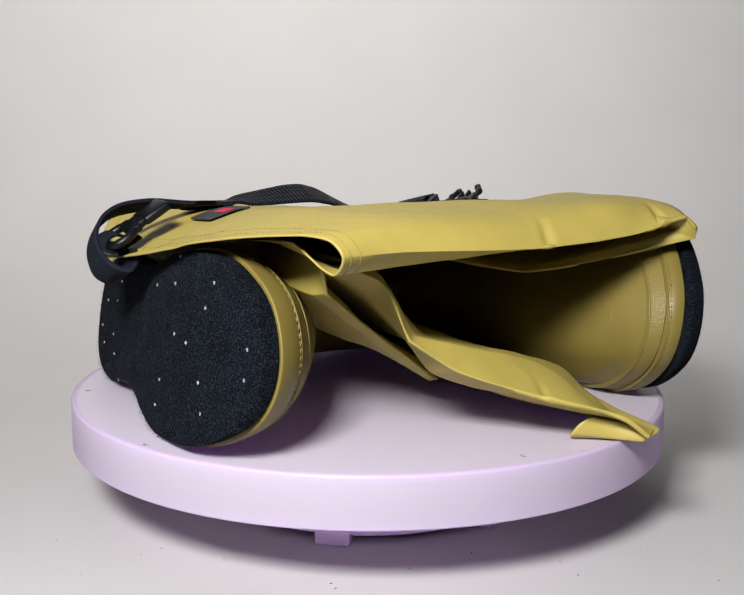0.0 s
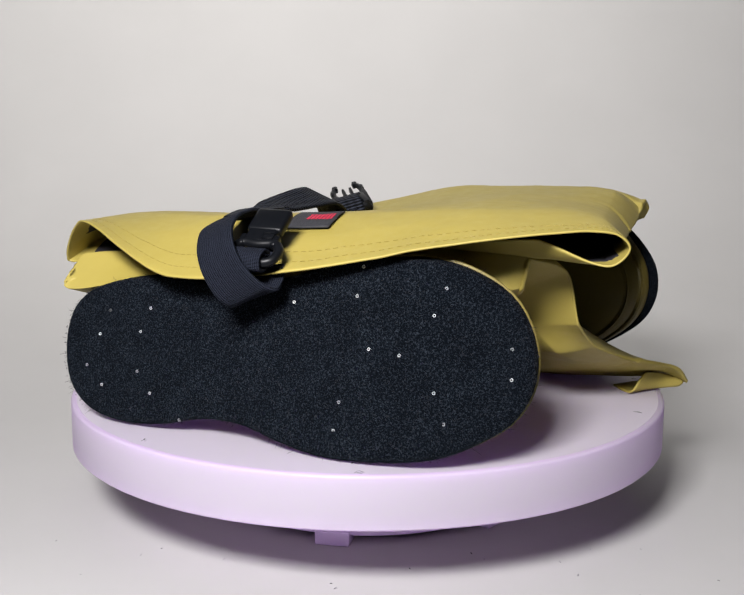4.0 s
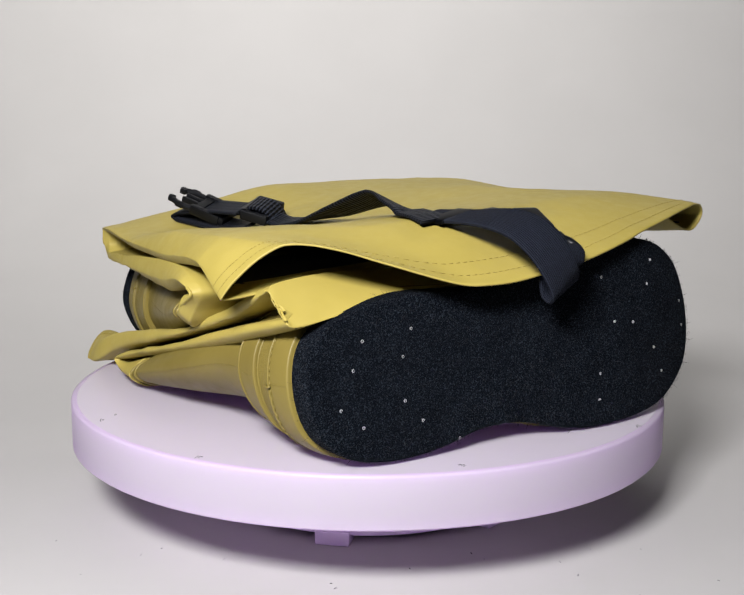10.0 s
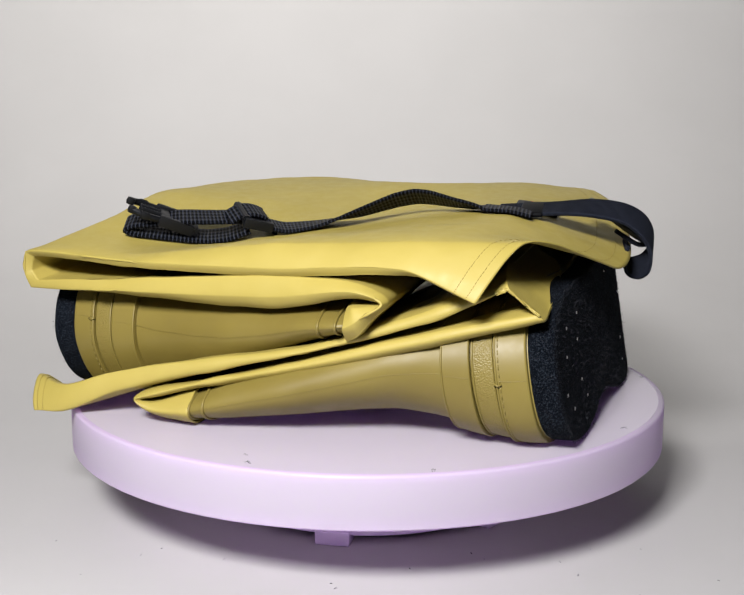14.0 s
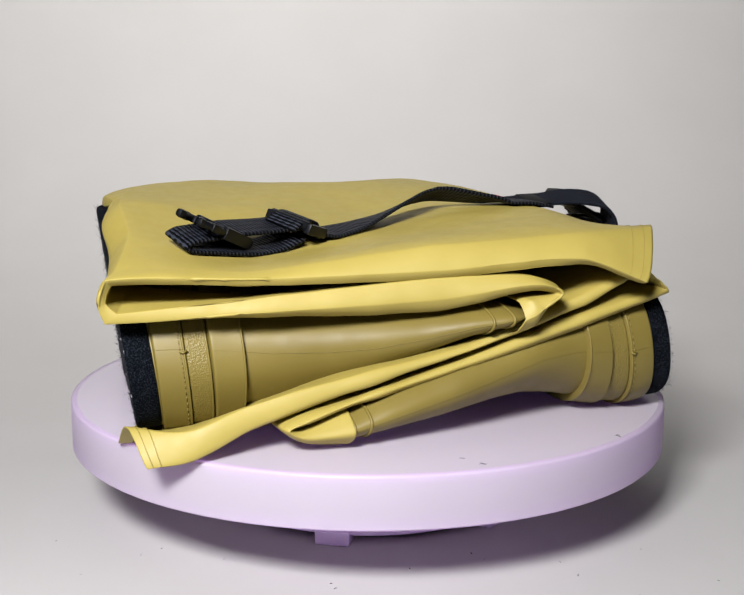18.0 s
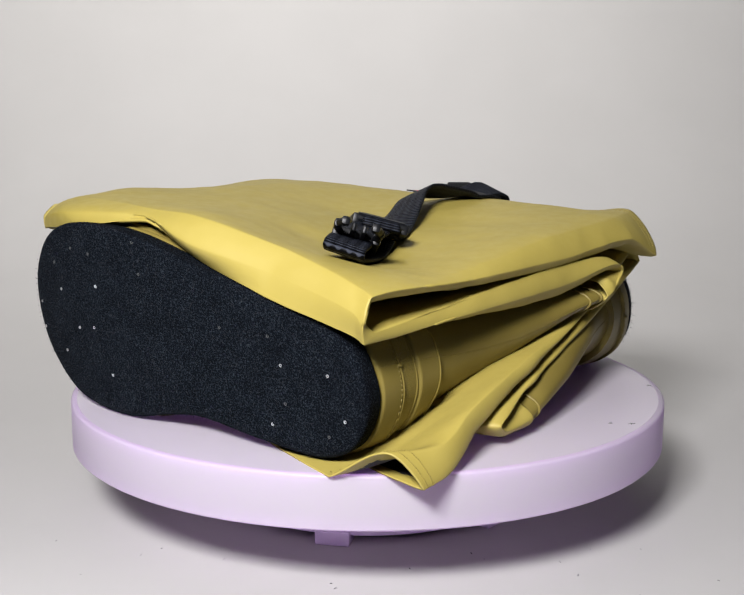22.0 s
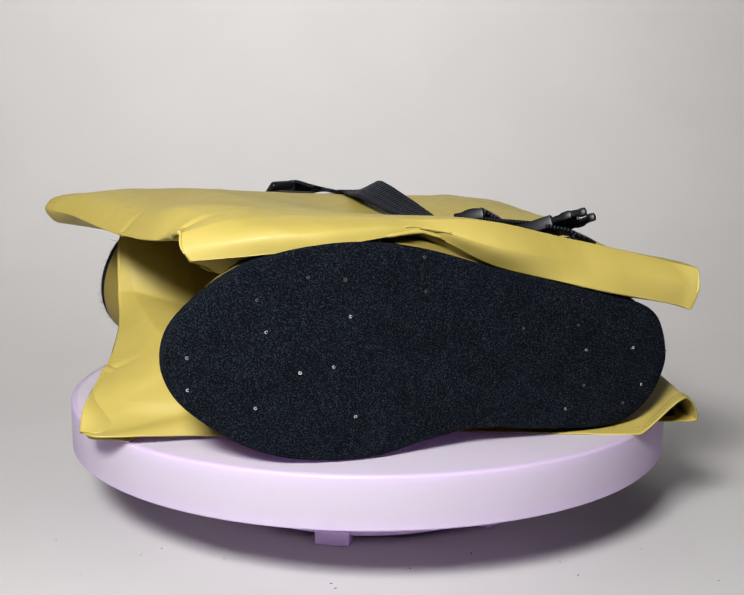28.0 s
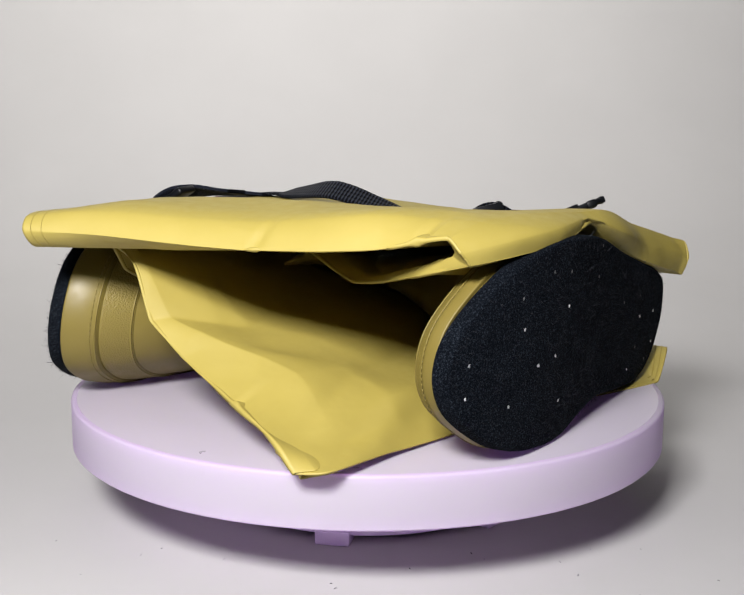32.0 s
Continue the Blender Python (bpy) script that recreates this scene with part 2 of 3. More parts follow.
# ---------------------------------------------------------------- the setting
def build_setting():
    # white paper sweep: floor, curve and back wall in one sheet
    prof = [(-0.42, 0), (0.0, 0), (0.35, 0.0), (0.62, 0.03), (0.85, 0.11), (1.03, 0.26), (1.14, 0.48), (1.19, 0.8), (1.2, 1.3)]
    line = spline([(0, y, z) for y, z in prof], 60)
    bm = bmesh.new()
    prev = None
    for p in line:
        cur = [bm.verts.new((x, p[1], p[2])) for x in np.linspace(-1.0, 1.0, 13)]
        if prev:
            for a in range(12):
                bm.faces.new((prev[a], prev[a + 1], cur[a + 1], cur[a]))
        prev = cur
    tagged(part("backdrop", bm, M_SWEEP), "white paper sweep under and behind the turntable", "backdrop", kind="structure")
    # unseen dark room added to close the place; its blue tint cools the shade
    room = (("floor", (0, -0.4, -0.03), (2.2, 2.2, 0.025), M_WALL, "unseen dark bluish floor added under the paper sweep", "floor"),
            ("ceiling", (0, -0.4, 2.45), (2.2, 2.2, 0.05), M_CEILING, "unseen bluish grey ceiling added over the set", "ceiling"),
            ("wall_north", (0, 1.85, 1.2), (2.3, 0.05, 1.2), M_WALL, "unseen dark bluish wall added behind the sweep", "wall"),
            ("wall_south", (0, -2.65, 1.2), (2.3, 0.05, 1.2), M_WALL, "unseen dark bluish wall added beside the set", "wall"),
            ("wall_west", (-2.25, -0.4, 1.2), (0.05, 2.2, 1.2), M_WALL, "unseen dark bluish wall added beside the set", "wall"),
            ("wall_east", (2.25, -0.4, 1.2), (0.05, 2.2, 1.2), M_WALL, "unseen dark bluish wall added beside the set", "wall"))
    for name, c, h, mat, label, cat in room:
        bm = bmesh.new()
        add_box(bm, c, Vector((h[0], 0, 0)), Vector((0, h[1], 0)), Vector((0, 0, h[2])))
        tagged(part(name, bm, mat, smooth=False), label, cat, kind="structure")
    rng = random.Random(5)
    bm = bmesh.new()
    spots = [(-.81, -.77), (-.42, -.66), (.31, -.61), (.60, -.76), (.99, -.79), (-.95, -.53), (-.10, -.82), (.565, -.67), (-.67, -.63)]
    for x, y in spots + [(rng.uniform(-1.4, 1.4), rng.uniform(-0.95, -0.55)) for _ in range(12)]:
        a, w = rng.uniform(0, 6.28), rng.uniform(0.0002, 0.0006)
        p = Vector((x * U, y * U, 0.0005))
        q = Vector((math.cos(a), math.sin(a), 0)) * rng.uniform(0.0003, 0.0014)
        add_tube(bm, [p - q, p + Vector((0, 0, rng.uniform(0, 0.0005))), p + q], w * 0.5, 5)
    tagged(part("dust", bm, M_LINT), "dark specks of dust lying on the white paper floor", "dust", kind="stuff")


def revolve(profile, n=160, closed=True):
    bm = bmesh.new()
    rings = []
    for r, z in profile:
        rings.append([bm.verts.new((r * math.cos(2 * math.pi * i / n), r * math.sin(2 * math.pi * i / n), z)) for i in range(n)])
    for a, b in zip(rings, rings[1:]):
        for i in range(n):
            bm.faces.new((a[i], a[(i + 1) % n], b[(i + 1) % n], b[i]))
    if closed:
        bm.faces.new(rings[0])
    bm.faces.new(rings[-1])
    return bm


def build_turntable():
    t = tagged(new("turntable"), "round lavender plastic display turntable on a low base", "turntable")
    h = 0.1508 * U
    prof = [(U - 0.004, TOP - h + 0.006), (U - 0.004, TOP - h), (U - 0.001, TOP - h), (U, TOP - h + 0.001),
            (U, TOP - 0.0016), (U - 0.0003, TOP - 0.0007), (U - 0.0009, TOP - 0.0002), (U - 0.0018, TOP), (U - 0.004, TOP), (U - 0.004, TOP - 0.004)]
    bm = revolve(prof, 220, False)
    bmesh.ops.delete(bm, geom=[f for f in bm.faces if len(f.verts) > 4], context="FACES_ONLY")
    disc = part("disc", bm, M_DISC, t, "lavender plastic turning disc")
    mark_sharp(disc, 40)
    plate = part("top_plate", revolve([(U - 0.0041, TOP - 0.004), (U - 0.0041, TOP), (U * 0.6, TOP), (0.02, TOP)], 220), M_PLATE, disc, "flat lavender plastic top")
    mark_sharp(plate, 40)
    base = part("base", revolve([(0.02, 0.004), (0.52 * U, 0.004), (0.54 * U, 0.006), (0.54 * U, 0.012), (0.5 * U, 0.016), (0.42 * U, TOP - h + 0.003), (0.02, TOP - h + 0.003)], 96), M_BASE, t, "low violet base")
    mark_sharp(base, 30)
    for k in range(8):
        a = math.radians(-101 + 45 * k + (14 if k == 1 else 0))
        bm = bmesh.new()
        d = Vector((math.cos(a), math.sin(a), 0))
        s = Vector((-d.y, d.x, 0))
        add_box(bm, d * 0.52 * U + Vector((0, 0, 0.005)), d * 0.010, s * 0.0118, Vector((0, 0, 0.005)), 0.001)
        part("foot", bm, M_BASE, t, smooth=False)
    return t, disc


def mark_sharp(ob, degrees):
    """Edges sharper than that stay crisp."""
    bm = bmesh.new()
    bm.from_mesh(ob.data)
    for e in bm.edges:
        if len(e.link_faces) == 2 and e.calc_face_angle(0) > radians(degrees):
            e.smooth = False
    bm.to_mesh(ob.data)
    bm.free()


def build_lint():
    bm = bmesh.new()
    rng = random.Random(9)
    spots = [(-.886, -.395), (-.948, .091), (-.369, -.872), (-.89, .12), (.3, -.93), (.93, -.1), (.88, .34)]
    for k, (x, y) in enumerate(spots):
        for _ in range(3 if k < 3 else 2):
            a = rng.uniform(0, 6.28)
            p = Vector((x * U + rng.uniform(-.001, .001), y * U + rng.uniform(-.001, .001), TOP + 0.0003))
            q = Vector((math.cos(a), math.sin(a), 0)) * rng.uniform(0.0008, 0.0028)
            b = Vector((-q.y, q.x, 0)) * rng.uniform(-.6, .6)
            add_tube(bm, [p - q, p + b + Vector((0, 0, 0.0006)), p + q], 0.00011, 5)
    return tagged(part("lint", bm, M_LINT), "small dark fibres lying on the lavender disc", "lint", kind="stuff")


# ---------------------------------------------------------------- boots
SOLE_A = [(-0.742, .216), (-0.719, .322), (-0.657, .383), (-0.535, .425), (-0.401, .443), (-0.200, .440), (0.000, .462), (0.140, .506), (0.270, .535), (0.421, .543), (0.540, .518), (0.652, .447), (0.710, .336), (0.716, .232), (0.676, .143), (0.581, .076), (0.476, .033), (0.348, .014), (0.159, .006), (0.032, .025), (-0.097, .056), (-0.227, .054), (-0.359, .022), (-0.520, .010), (-0.642, .037), (-0.715, .10)]
SOLE_B = [(-0.488, .19), (-0.478, .266), (-0.430, .355), (-0.334, .403), (-0.128, .455), (0.096, .512), (0.306, .572), (0.485, .595), (0.638, .582), (0.760, .535), (0.860, .452), (0.917, .368), (0.927, .272), (0.892, .183), (0.809, .105), (0.687, .036), (0.547, .009), (0.393, .007), (0.258, .036), (0.118, .056), (-0.109, .031), (-0.346, .024), (-0.440, .078)]
STUDS_A = [(-.572, .333), (-.423, .352), (-.455, .281), (-.606, .260), (-.651, .163), (-.461, .165), (-.591, .111), (-.411, .107), (-.301, .044), (.058, .410), (.261, .518),
           (.247, .441), (.459, .403), (.487, .473), (.288, .306), (.372, .296), (.659, .325), (.662, .248), (.469, .206), (.211, .160), (.499, .129), (.199, .084)]
STUDS_B = [(.879, .304), (.876, .218), (.702, .370), (.498, .404), (.617, .259), (.533, .271), (.720, .167), (.468, .129), (.299, .460), (.518, .501), (.726, .454),
           (.609, .510), (.311, .552), (-.001, .340), (-.209, .262), (-.173, .338), (-.364, .256), (-.412, .140), (-.356, .088), (-.165, .089), (-.216, .155)]
DULL_B = {(-.001, .340), (-.173, .338), (-.216, .155), (-.356, .088), (.299, .460), (.518, .501), (.726, .454), (.609, .510), (.311, .552)}      # studs that rarely glint; their dimness is put into the steel colour
PLANE_A = (-.8445, -.1493, .1608, .125)
PLANE_B = (.8248, -.1437, .1276, .120)


def build_boot(outline, studs, plane, sign, slices, bands, rings_at, parent, seed, stitched=False, squeeze=0.0):
    """outline: the sole's edge in x, z. plane: y of the sole as a + b x + c z, and its toe spring. sign: the way of the shaft.
    slices: height over the sole, heel x, toe x, z bottom, z top, share of oval, proud by. bands: from, to, proud by, kind."""
    o = spline([(x, 0, z) for x, z in outline], 112, True)
    x0, x1, z0, z1 = o[:, 0].min(), o[:, 0].max(), o[:, 2].min(), o[:, 2].max()
    a, b, c, spring = plane
    level = a + b * (x0 + 0.25) + c * 0.2
    toe = np.clip(((o[:, 0] - x0) / (x1 - x0) - 0.5) / 0.4, 0, 1)        # the felt is thinner at the toe
    S = np.array(slices, float)

    def ybase(x, z):
        s = np.clip((x - x0) / (x1 - x0) - 0.62, 0, 1) / 0.38
        return a + b * x + c * z + sign * spring * s * s

    def ring(d, grow=0.0, shaped=True):
        q = o.copy()
        y = ybase(q[:, 0], q[:, 2])
        if shaped:
            dd = S[:, 0]
            h, t, zb, zt, mix = [np.interp(d, dd, S[:, k]) for k in range(1, 6)]
            u = (q[:, 0] - x0) / (x1 - x0)
            w = (q[:, 2] - z0) / (z1 - z0)
            ang = np.arctan2((w - 0.5) * 2, (u - 0.5) * 2)
            u = u * (1 - mix) + (0.5 + 0.5 * np.cos(ang)) * mix
            w = w * (1 - mix) + (0.5 + 0.5 * np.sin(ang)) * mix
            q[:, 0], q[:, 2] = h + u * (t - h), zb + w * (zt - zb)
            y = y * (1 - mix) + level * mix
        cx, cz = (q[:, 0].min() + q[:, 0].max()) / 2, (q[:, 2].min() + q[:, 2].max()) / 2
        T = np.roll(q, -1, 0) - np.roll(q, 1, 0)
        n = np.stack([T[:, 2], T[:, 0] * 0, -T[:, 0]], 1)
        n /= np.maximum(np.linalg.norm(n, axis=1, keepdims=True), 1e-9)
        flip = np.sign(np.sum(n * (q - np.array([cx, 0, cz])), 1).mean())
        q = q + n * flip * grow
        q[:, 1] = y + sign * (d - 0.022 * toe * min(d / 0.076, 1) - squeeze * toe * min(max(d - 0.076, 0) / 0.08, 1))
        return q

    cen = np.array([(x0 + x1) / 2, 0, 0.27])
    face = []
    for f in (0.02, 0.15, 0.3, 0.45, 0.6, 0.72, 0.82, 0.9, 0.96):
        q = cen + (ring(0.0, -0.009, False) - cen) * f
        q[:, 1] = ybase(q[:, 0], q[:, 2])
        face.append(q)
    face = np.stack(face)
    sole = part("felt_sole", skin(np.concatenate([face, spline(np.stack([ring(0.0, -0.009, False), ring(0.006, -0.002, False), ring(0.04, 0.0, False),
                                                                         ring(0.070, -0.003, False), ring(0.078, -0.03, False)]), 18)]), 0, True, True, True),
                M_FELT, parent, "thick black felt sole with small steel studs")
    # stray fibres all over the felt
    rng = random.Random(seed)
    bm = bmesh.new()
    for k in range(9000):
        if k % 2:
            i = rng.randrange(112)
            d = rng.uniform(0.0, 0.062)
            f = rng.random()
            p = ring_cache(ring, d)[i] * f + ring_cache(ring, d)[(i + 1) % 112] * (1 - f)
            p[1] += rng.uniform(-.005, .005)
            cen = o.mean(0)
            out = Vector((p[0] - cen[0], sign * rng.uniform(-.6, .1), p[2] - cen[2])).normalized()
        else:
            i, f = rng.randrange(112), math.sqrt(rng.random())
            cen = o.mean(0)
            x, z = cen[0] + (o[i, 0] - cen[0]) * f, cen[2] + (o[i, 2] - cen[2]) * f
            p = (x, ybase(x, z), z)
            out = Vector((rng.uniform(-1, 1), -sign * rng.uniform(.1, .7), rng.uniform(-1, 1))).normalized()
        p = V3(p)
        e = Vector((rng.uniform(-1, 1), rng.uniform(-1, 1), rng.uniform(-1, 1))).normalized()
        ln = rng.uniform(0.0006, 0.0022) * (3.0 if rng.random() < 0.07 else 1.0)
        w = out.cross(e).normalized() * 0.00010
        m = p + out * ln * 0.5 + e * ln * 0.2
        t = p + out * ln * 0.7 + e * ln * 0.6
        if min(p.z, m.z, t.z) < TOP + 0.0002:
            continue
        v = [bm.verts.new(q) for q in (p - w, p + w, m + w, t, m - w)]
        bm.faces.new(v)
    fuzz = part("felt_fuzz", bm, M_FUZZ, sole, "loose felt fibres", smooth=False)
    fuzz["kind"] = "stuff"
    # studs: little hollow steel screws in the felt
    for x, z in studs:
        bm = bmesh.new()
        p = V3((x, ybase(x, z) - sign * 0.001, z))
        ax, az = rng.gauss(0, 0.16), rng.gauss(0, 0.16)
        prof = [(0.0004, -0.0006), (0.0005, -0.00004), (0.0005, 0.00003), (0.0009, 0.00003), (0.0010, -0.00004), (0.00105, -0.0008)]
        rr = []
        for r, h in prof:
            rr.append([bm.verts.new(p + Vector((r * math.cos(k * math.pi / 5), -sign * h + r * (ax * math.cos(k * math.pi / 5) + az * math.sin(k * math.pi / 5)), r * math.sin(k * math.pi / 5)))) for k in range(10)])
        for A, B in zip(rr, rr[1:]):
            for k in range(10):
                bm.faces.new((A[k], A[(k + 1) % 10], B[(k + 1) % 10], B[k]))
        bm.faces.new(rr[0])
        part("stud", bm, M_DIM_STUD if (x, z) in DULL_B else M_STEEL, sole)
    # the moulded rubber boot, with its bands, ridges and seam
    ds = np.linspace(S[0, 0], S[-1, 0], 110)
    kern = np.array([1, 2, 3, 2, 1.0]) / 9
    G = np.stack([ring(d) for d in ds])
    pad = np.concatenate([G[:1], G[:1], G, G[-1:], G[-1:]])
    G = sum(kern[k] * pad[k:k + len(G)] for k in range(5))
    shell = part("boot", skin(G, 0, True, True, True), M_RUBBER, parent, "olive moulded rubber boot lying on its side")
    u = (o[:, 0] - x0) / (x1 - x0)
    heel = 1 - np.clip((u - 0.50) / 0.16, 0, 1)
    for k, (d0, d1, proud, kind) in enumerate(bands):
        only = heel[:, None] if k == 2 else np.ones((len(o), 1))
        seq = [(d0 - .001, -.006), (d0, proud * .55), (d0 + .001, proud * .85), (d0 + .003, proud), (d0 + .007, proud), (d0 + .5 * (d1 - d0), proud), (d1 - .007, proud), (d1 - .003, proud), (d1 - .001, proud * .85), (d1, proud * .55), (d1 + .001, -.006)]
        GG = np.stack([ring(d, g * only - 0.008 * (1 - only)) for d, g in seq])
        part("foxing_band" if kind == "plain" else "textured_band", skin(GG, 0, True), M_RUBBER if kind == "plain" else M_TEXTURED, shell,
             "" if kind == "plain" else "band with a leather-like grain")
    # thin moulded lips along the edges of the bands
    for k, (d0, d1, proud, kind) in enumerate(bands):
        bm = bmesh.new()
        only = heel[:, None] if k == 2 else np.ones((len(o), 1))
        add_tube(bm, [V3(p) for p in ring(d1 - .003, (proud + .0003) * only - 0.010 * (1 - only))], .0030 * U, 7, True)
        part("lip", bm, M_RUBBER, shell)
    if stitched:
        bm = bmesh.new()
        q = ring(bands[0][1] - .012, bands[0][2] + .001)
        dashes(bm, np.concatenate([q, q[:1]]), np.zeros_like(q), 150, 0.35, 0.0015)
        part("welt_stitching", bm, M_RUBBER, shell, "row of moulded stitches")
    for d, r in rings_at:
        bm = bmesh.new()
        add_tube(bm, [V3(p) for p in ring(d, r * 0.4)], r * U, 8, True)
        part("ridge", bm, M_RUBBER, shell)
    for first, last, grow in ((.30, S[-1, 0], 0.0004), (bands[0][0] + .004, bands[0][1] - .004, bands[0][2]), (bands[2][0] + .004, bands[2][1] - .004, bands[2][2])):
        bm = bmesh.new()
        line = []
        for d in np.linspace(first, last, 40):
            q = ring(d, grow)
            q = q[q[:, 0] < q[:, 0].mean()]
            q = q[np.argsort(q[:, 2])]
            z = q[0, 2] + 0.48 * (q[-1, 2] - q[0, 2])
            line.append(V3([np.interp(z, q[:, 2], q[:, 0]), np.interp(z, q[:, 2], q[:, 1]), z]))
        add_tube(bm, line, 0.0010 * U, 6)
        part("seam", bm, M_RUBBER, shell)
    # a leftover nub of the mould where the seam crosses the foxing
    bm = bmesh.new()
    q = ring(bands[0][1] - .006, bands[0][2] + .004)
    q = q[q[:, 0] < q[:, 0].mean()]
    k = np.argmin(abs(q[:, 2] - (q[:, 2].min() + 0.46 * (q[:, 2].max() - q[:, 2].min()))))
    e = V3(q[k])
    add_tube(bm, [e + Vector((0, sign * -.0022, .0004)), e + Vector((-.0006, 0, -.0006)), e + Vector((-.0002, sign * .0024, .0008))], .0007, 6)
    part("mould_nub", bm, M_RUBBER, shell)
    return sole, shell


RINGS = {}


def ring_cache(ring, d):
    key = (id(ring), round(d, 2))
    if key not in RINGS:
        RINGS[key] = ring(round(d, 2), -0.004, False)
    return RINGS[key]


# ---------------------------------------------------------------- folded fabric legs
def wrinkle(G, closed, amount, dents, seed, pinches=()):
    """Gentle waves and dents in a fabric grid. dents: place, radius, depth. pinches: sharp short creases at an edge: place, width, depth."""
    N = normals(G, closed)
    H = np.zeros(G.shape[:2])
    for i in range(G.shape[0]):
        for j in range(G.shape[1]):
            p = Vector(G[i, j])
            H[i, j] = amount * noise.noise(p * 4.1 + Vector((seed, 0, 0))) + amount * .45 * noise.noise(p * 11 + Vector((0, seed, 0)))
            q = noise.noise(Vector((p.x * 3, p.y * 3, p.z * 9 + seed)))
            H[i, j] += amount * 0.35 * max(0, 1 - abs(q) * 9) * noise.noise(p * 2.2 + Vector((0, 0, seed)))
            # flat facets that meet in sharp creases, as in stiff cloth
            H[i, j] -= amount * (1.5 * abs(noise.noise(p * 5.3 + Vector((seed, seed, 0)))) + .35 * abs(noise.noise(Vector((p.x * 9, p.y * 9, p.z * 14)) + Vector((0, 3.3, seed)))))
    for c, r, d in dents:
        H += d * np.exp(-np.sum(((G - np.array(c)) / np.array(r)) ** 2, 2))
    for c, w, d in pinches:
        H += d * np.maximum(0, 1 - abs(G[..., 1] - c[1] - 0.35 * abs(G[..., 0] - c[0])) / w) * np.exp(-((G[..., 0] - c[0]) / 0.09) ** 2 - ((G[..., 2] - c[2]) / 0.06) ** 2)
    return G + N * H[..., None]


def fabric_leg(G, w, depth, reach=2.0):
    """A coated tube, lined inside from the ragged edge of its turned-in hem to depth, as far as x = reach."""
    N = normals(G, True)
    # the lining stays out of the tight folds along the edges
    tight = np.zeros(G.shape[:2], bool)
    for k in range(1, 9):
        tight |= np.sum(np.roll(N, k, 1) * np.roll(N, -k, 1), 2) < 0.55
    for k in (-3, -2, -1, 1, 2, 3):
        tight |= np.roll(tight, k, 1)

    def lined(i, j):
        start = 9 + int(2.2 * noise.noise(Vector((j * 0.35, 0.5, 0.5))) + 1.6 * noise.noise(Vector((j * 0.06, 2.5, 0.5))))
        return start < i < depth and not tight[i, j] and G[i, j, 0] < reach

    leg = part("leg", skin(G, 0.005, True, bare=lined), M_FABRIC, w, "yellow coated fabric leg folded flat")
    I = G - N * 0.005
    bm = bmesh.new()
    vs = [[bm.verts.new(V3(p)) for p in row] for row in I[:depth + 2]]
    nu = G.shape[1]
    for i in range(len(vs) - 1):
        for j in range(nu):
            if lined(i, j):
                bm.faces.new((vs[i][j], vs[i][(j + 1) % nu], vs[i + 1][(j + 1) % nu], vs[i + 1][j]))
    bmesh.ops.delete(bm, geom=[v for v in bm.verts if not v.link_faces], context="VERTS")
    part("lining", bm, M_LINING, leg, "dark navy cloth lining")
    return leg


def hem(G, closed, parent, first, last, inset=(4, 9), r=0.0008):
    """Two rows of stitches beside the open end of a leg."""
    N = normals(G, closed)
    bm = bmesh.new()
    for i in inset:
        dashes(bm, G[i, first:last], N[i, first:last], int(0.72 * (last - first)), 0.42, r)
    part("hem_stitching", bm, M_THREAD, parent, "double row of hem stitches")


def rolled(xs, y, z, half, ny, nz):
    """A cross-section where the flattened leg rolls over: xs of its points, centre, half thickness, and the way out of the roll."""
    return [(x, y + s * half * ny, z + s * half * nz) for k, x in enumerate(xs) for s in ((0 if k in (0, 6) else -1 if k < 6 else 1),)]


# the lower wader's leg: cross-sections from the hem to the boot top; the first point lies on one folded edge, the seventh on the other
LEG_A = []
LEG_A.append([(-0.642, 0.912, 0.000), (-0.556, 0.943, 0.093), (-0.382, 0.937, 0.006), (0.12, 0.655, 0.012), (0.75, 0.40, 0.018), (1.030, 0.322, 0.036), (1.058, 0.245, 0.030), (1.032, 0.292, 0.033), (0.6, 0.3, 0.006), (0.1, 0.6, 0.004), (-0.52, 0.87, 0.002)])
LEG_A.append([(-0.662, 0.8, 0.014), (-0.64, 0.8, 0.09), (-0.47, 0.85, 0.03), (0.12, 0.6, 0.02), (0.655, 0.365, 0.07), (0.857, 0.29, 0.055), (1.035, 0.19, 0.080), (0.985, 0.225, 0.060), (0.56, 0.25, 0.018), (0.1, 0.55, 0.007), (-0.62, 0.8, 0.008)])
LEG_A.append([(-0.668, 0.637, 0.082), (-0.652, 0.64, 0.142), (-0.5, 0.72, 0.06), (0.12, 0.55, 0.03), (0.62, 0.32, 0.13), (0.84, 0.25, 0.095), (1.004, 0.135, 0.106), (0.93, 0.135, 0.084), (0.52, 0.2, 0.03), (0.1, 0.5, 0.01), (-0.645, 0.637, 0.070)])
LEG_A.append([(-0.692, 0.34, 0.185), (-0.68, 0.34, 0.206), (-0.5, 0.38, 0.17), (0.12, 0.35, 0.1), (0.585, 0.17, 0.195), (0.75, 0.1, 0.205), (0.897, -0.048, 0.156), (0.80, -0.03, 0.125), (0.45, 0.1, 0.08), (-0.3, 0.36, 0.135), (-0.685, 0.34, 0.165)])
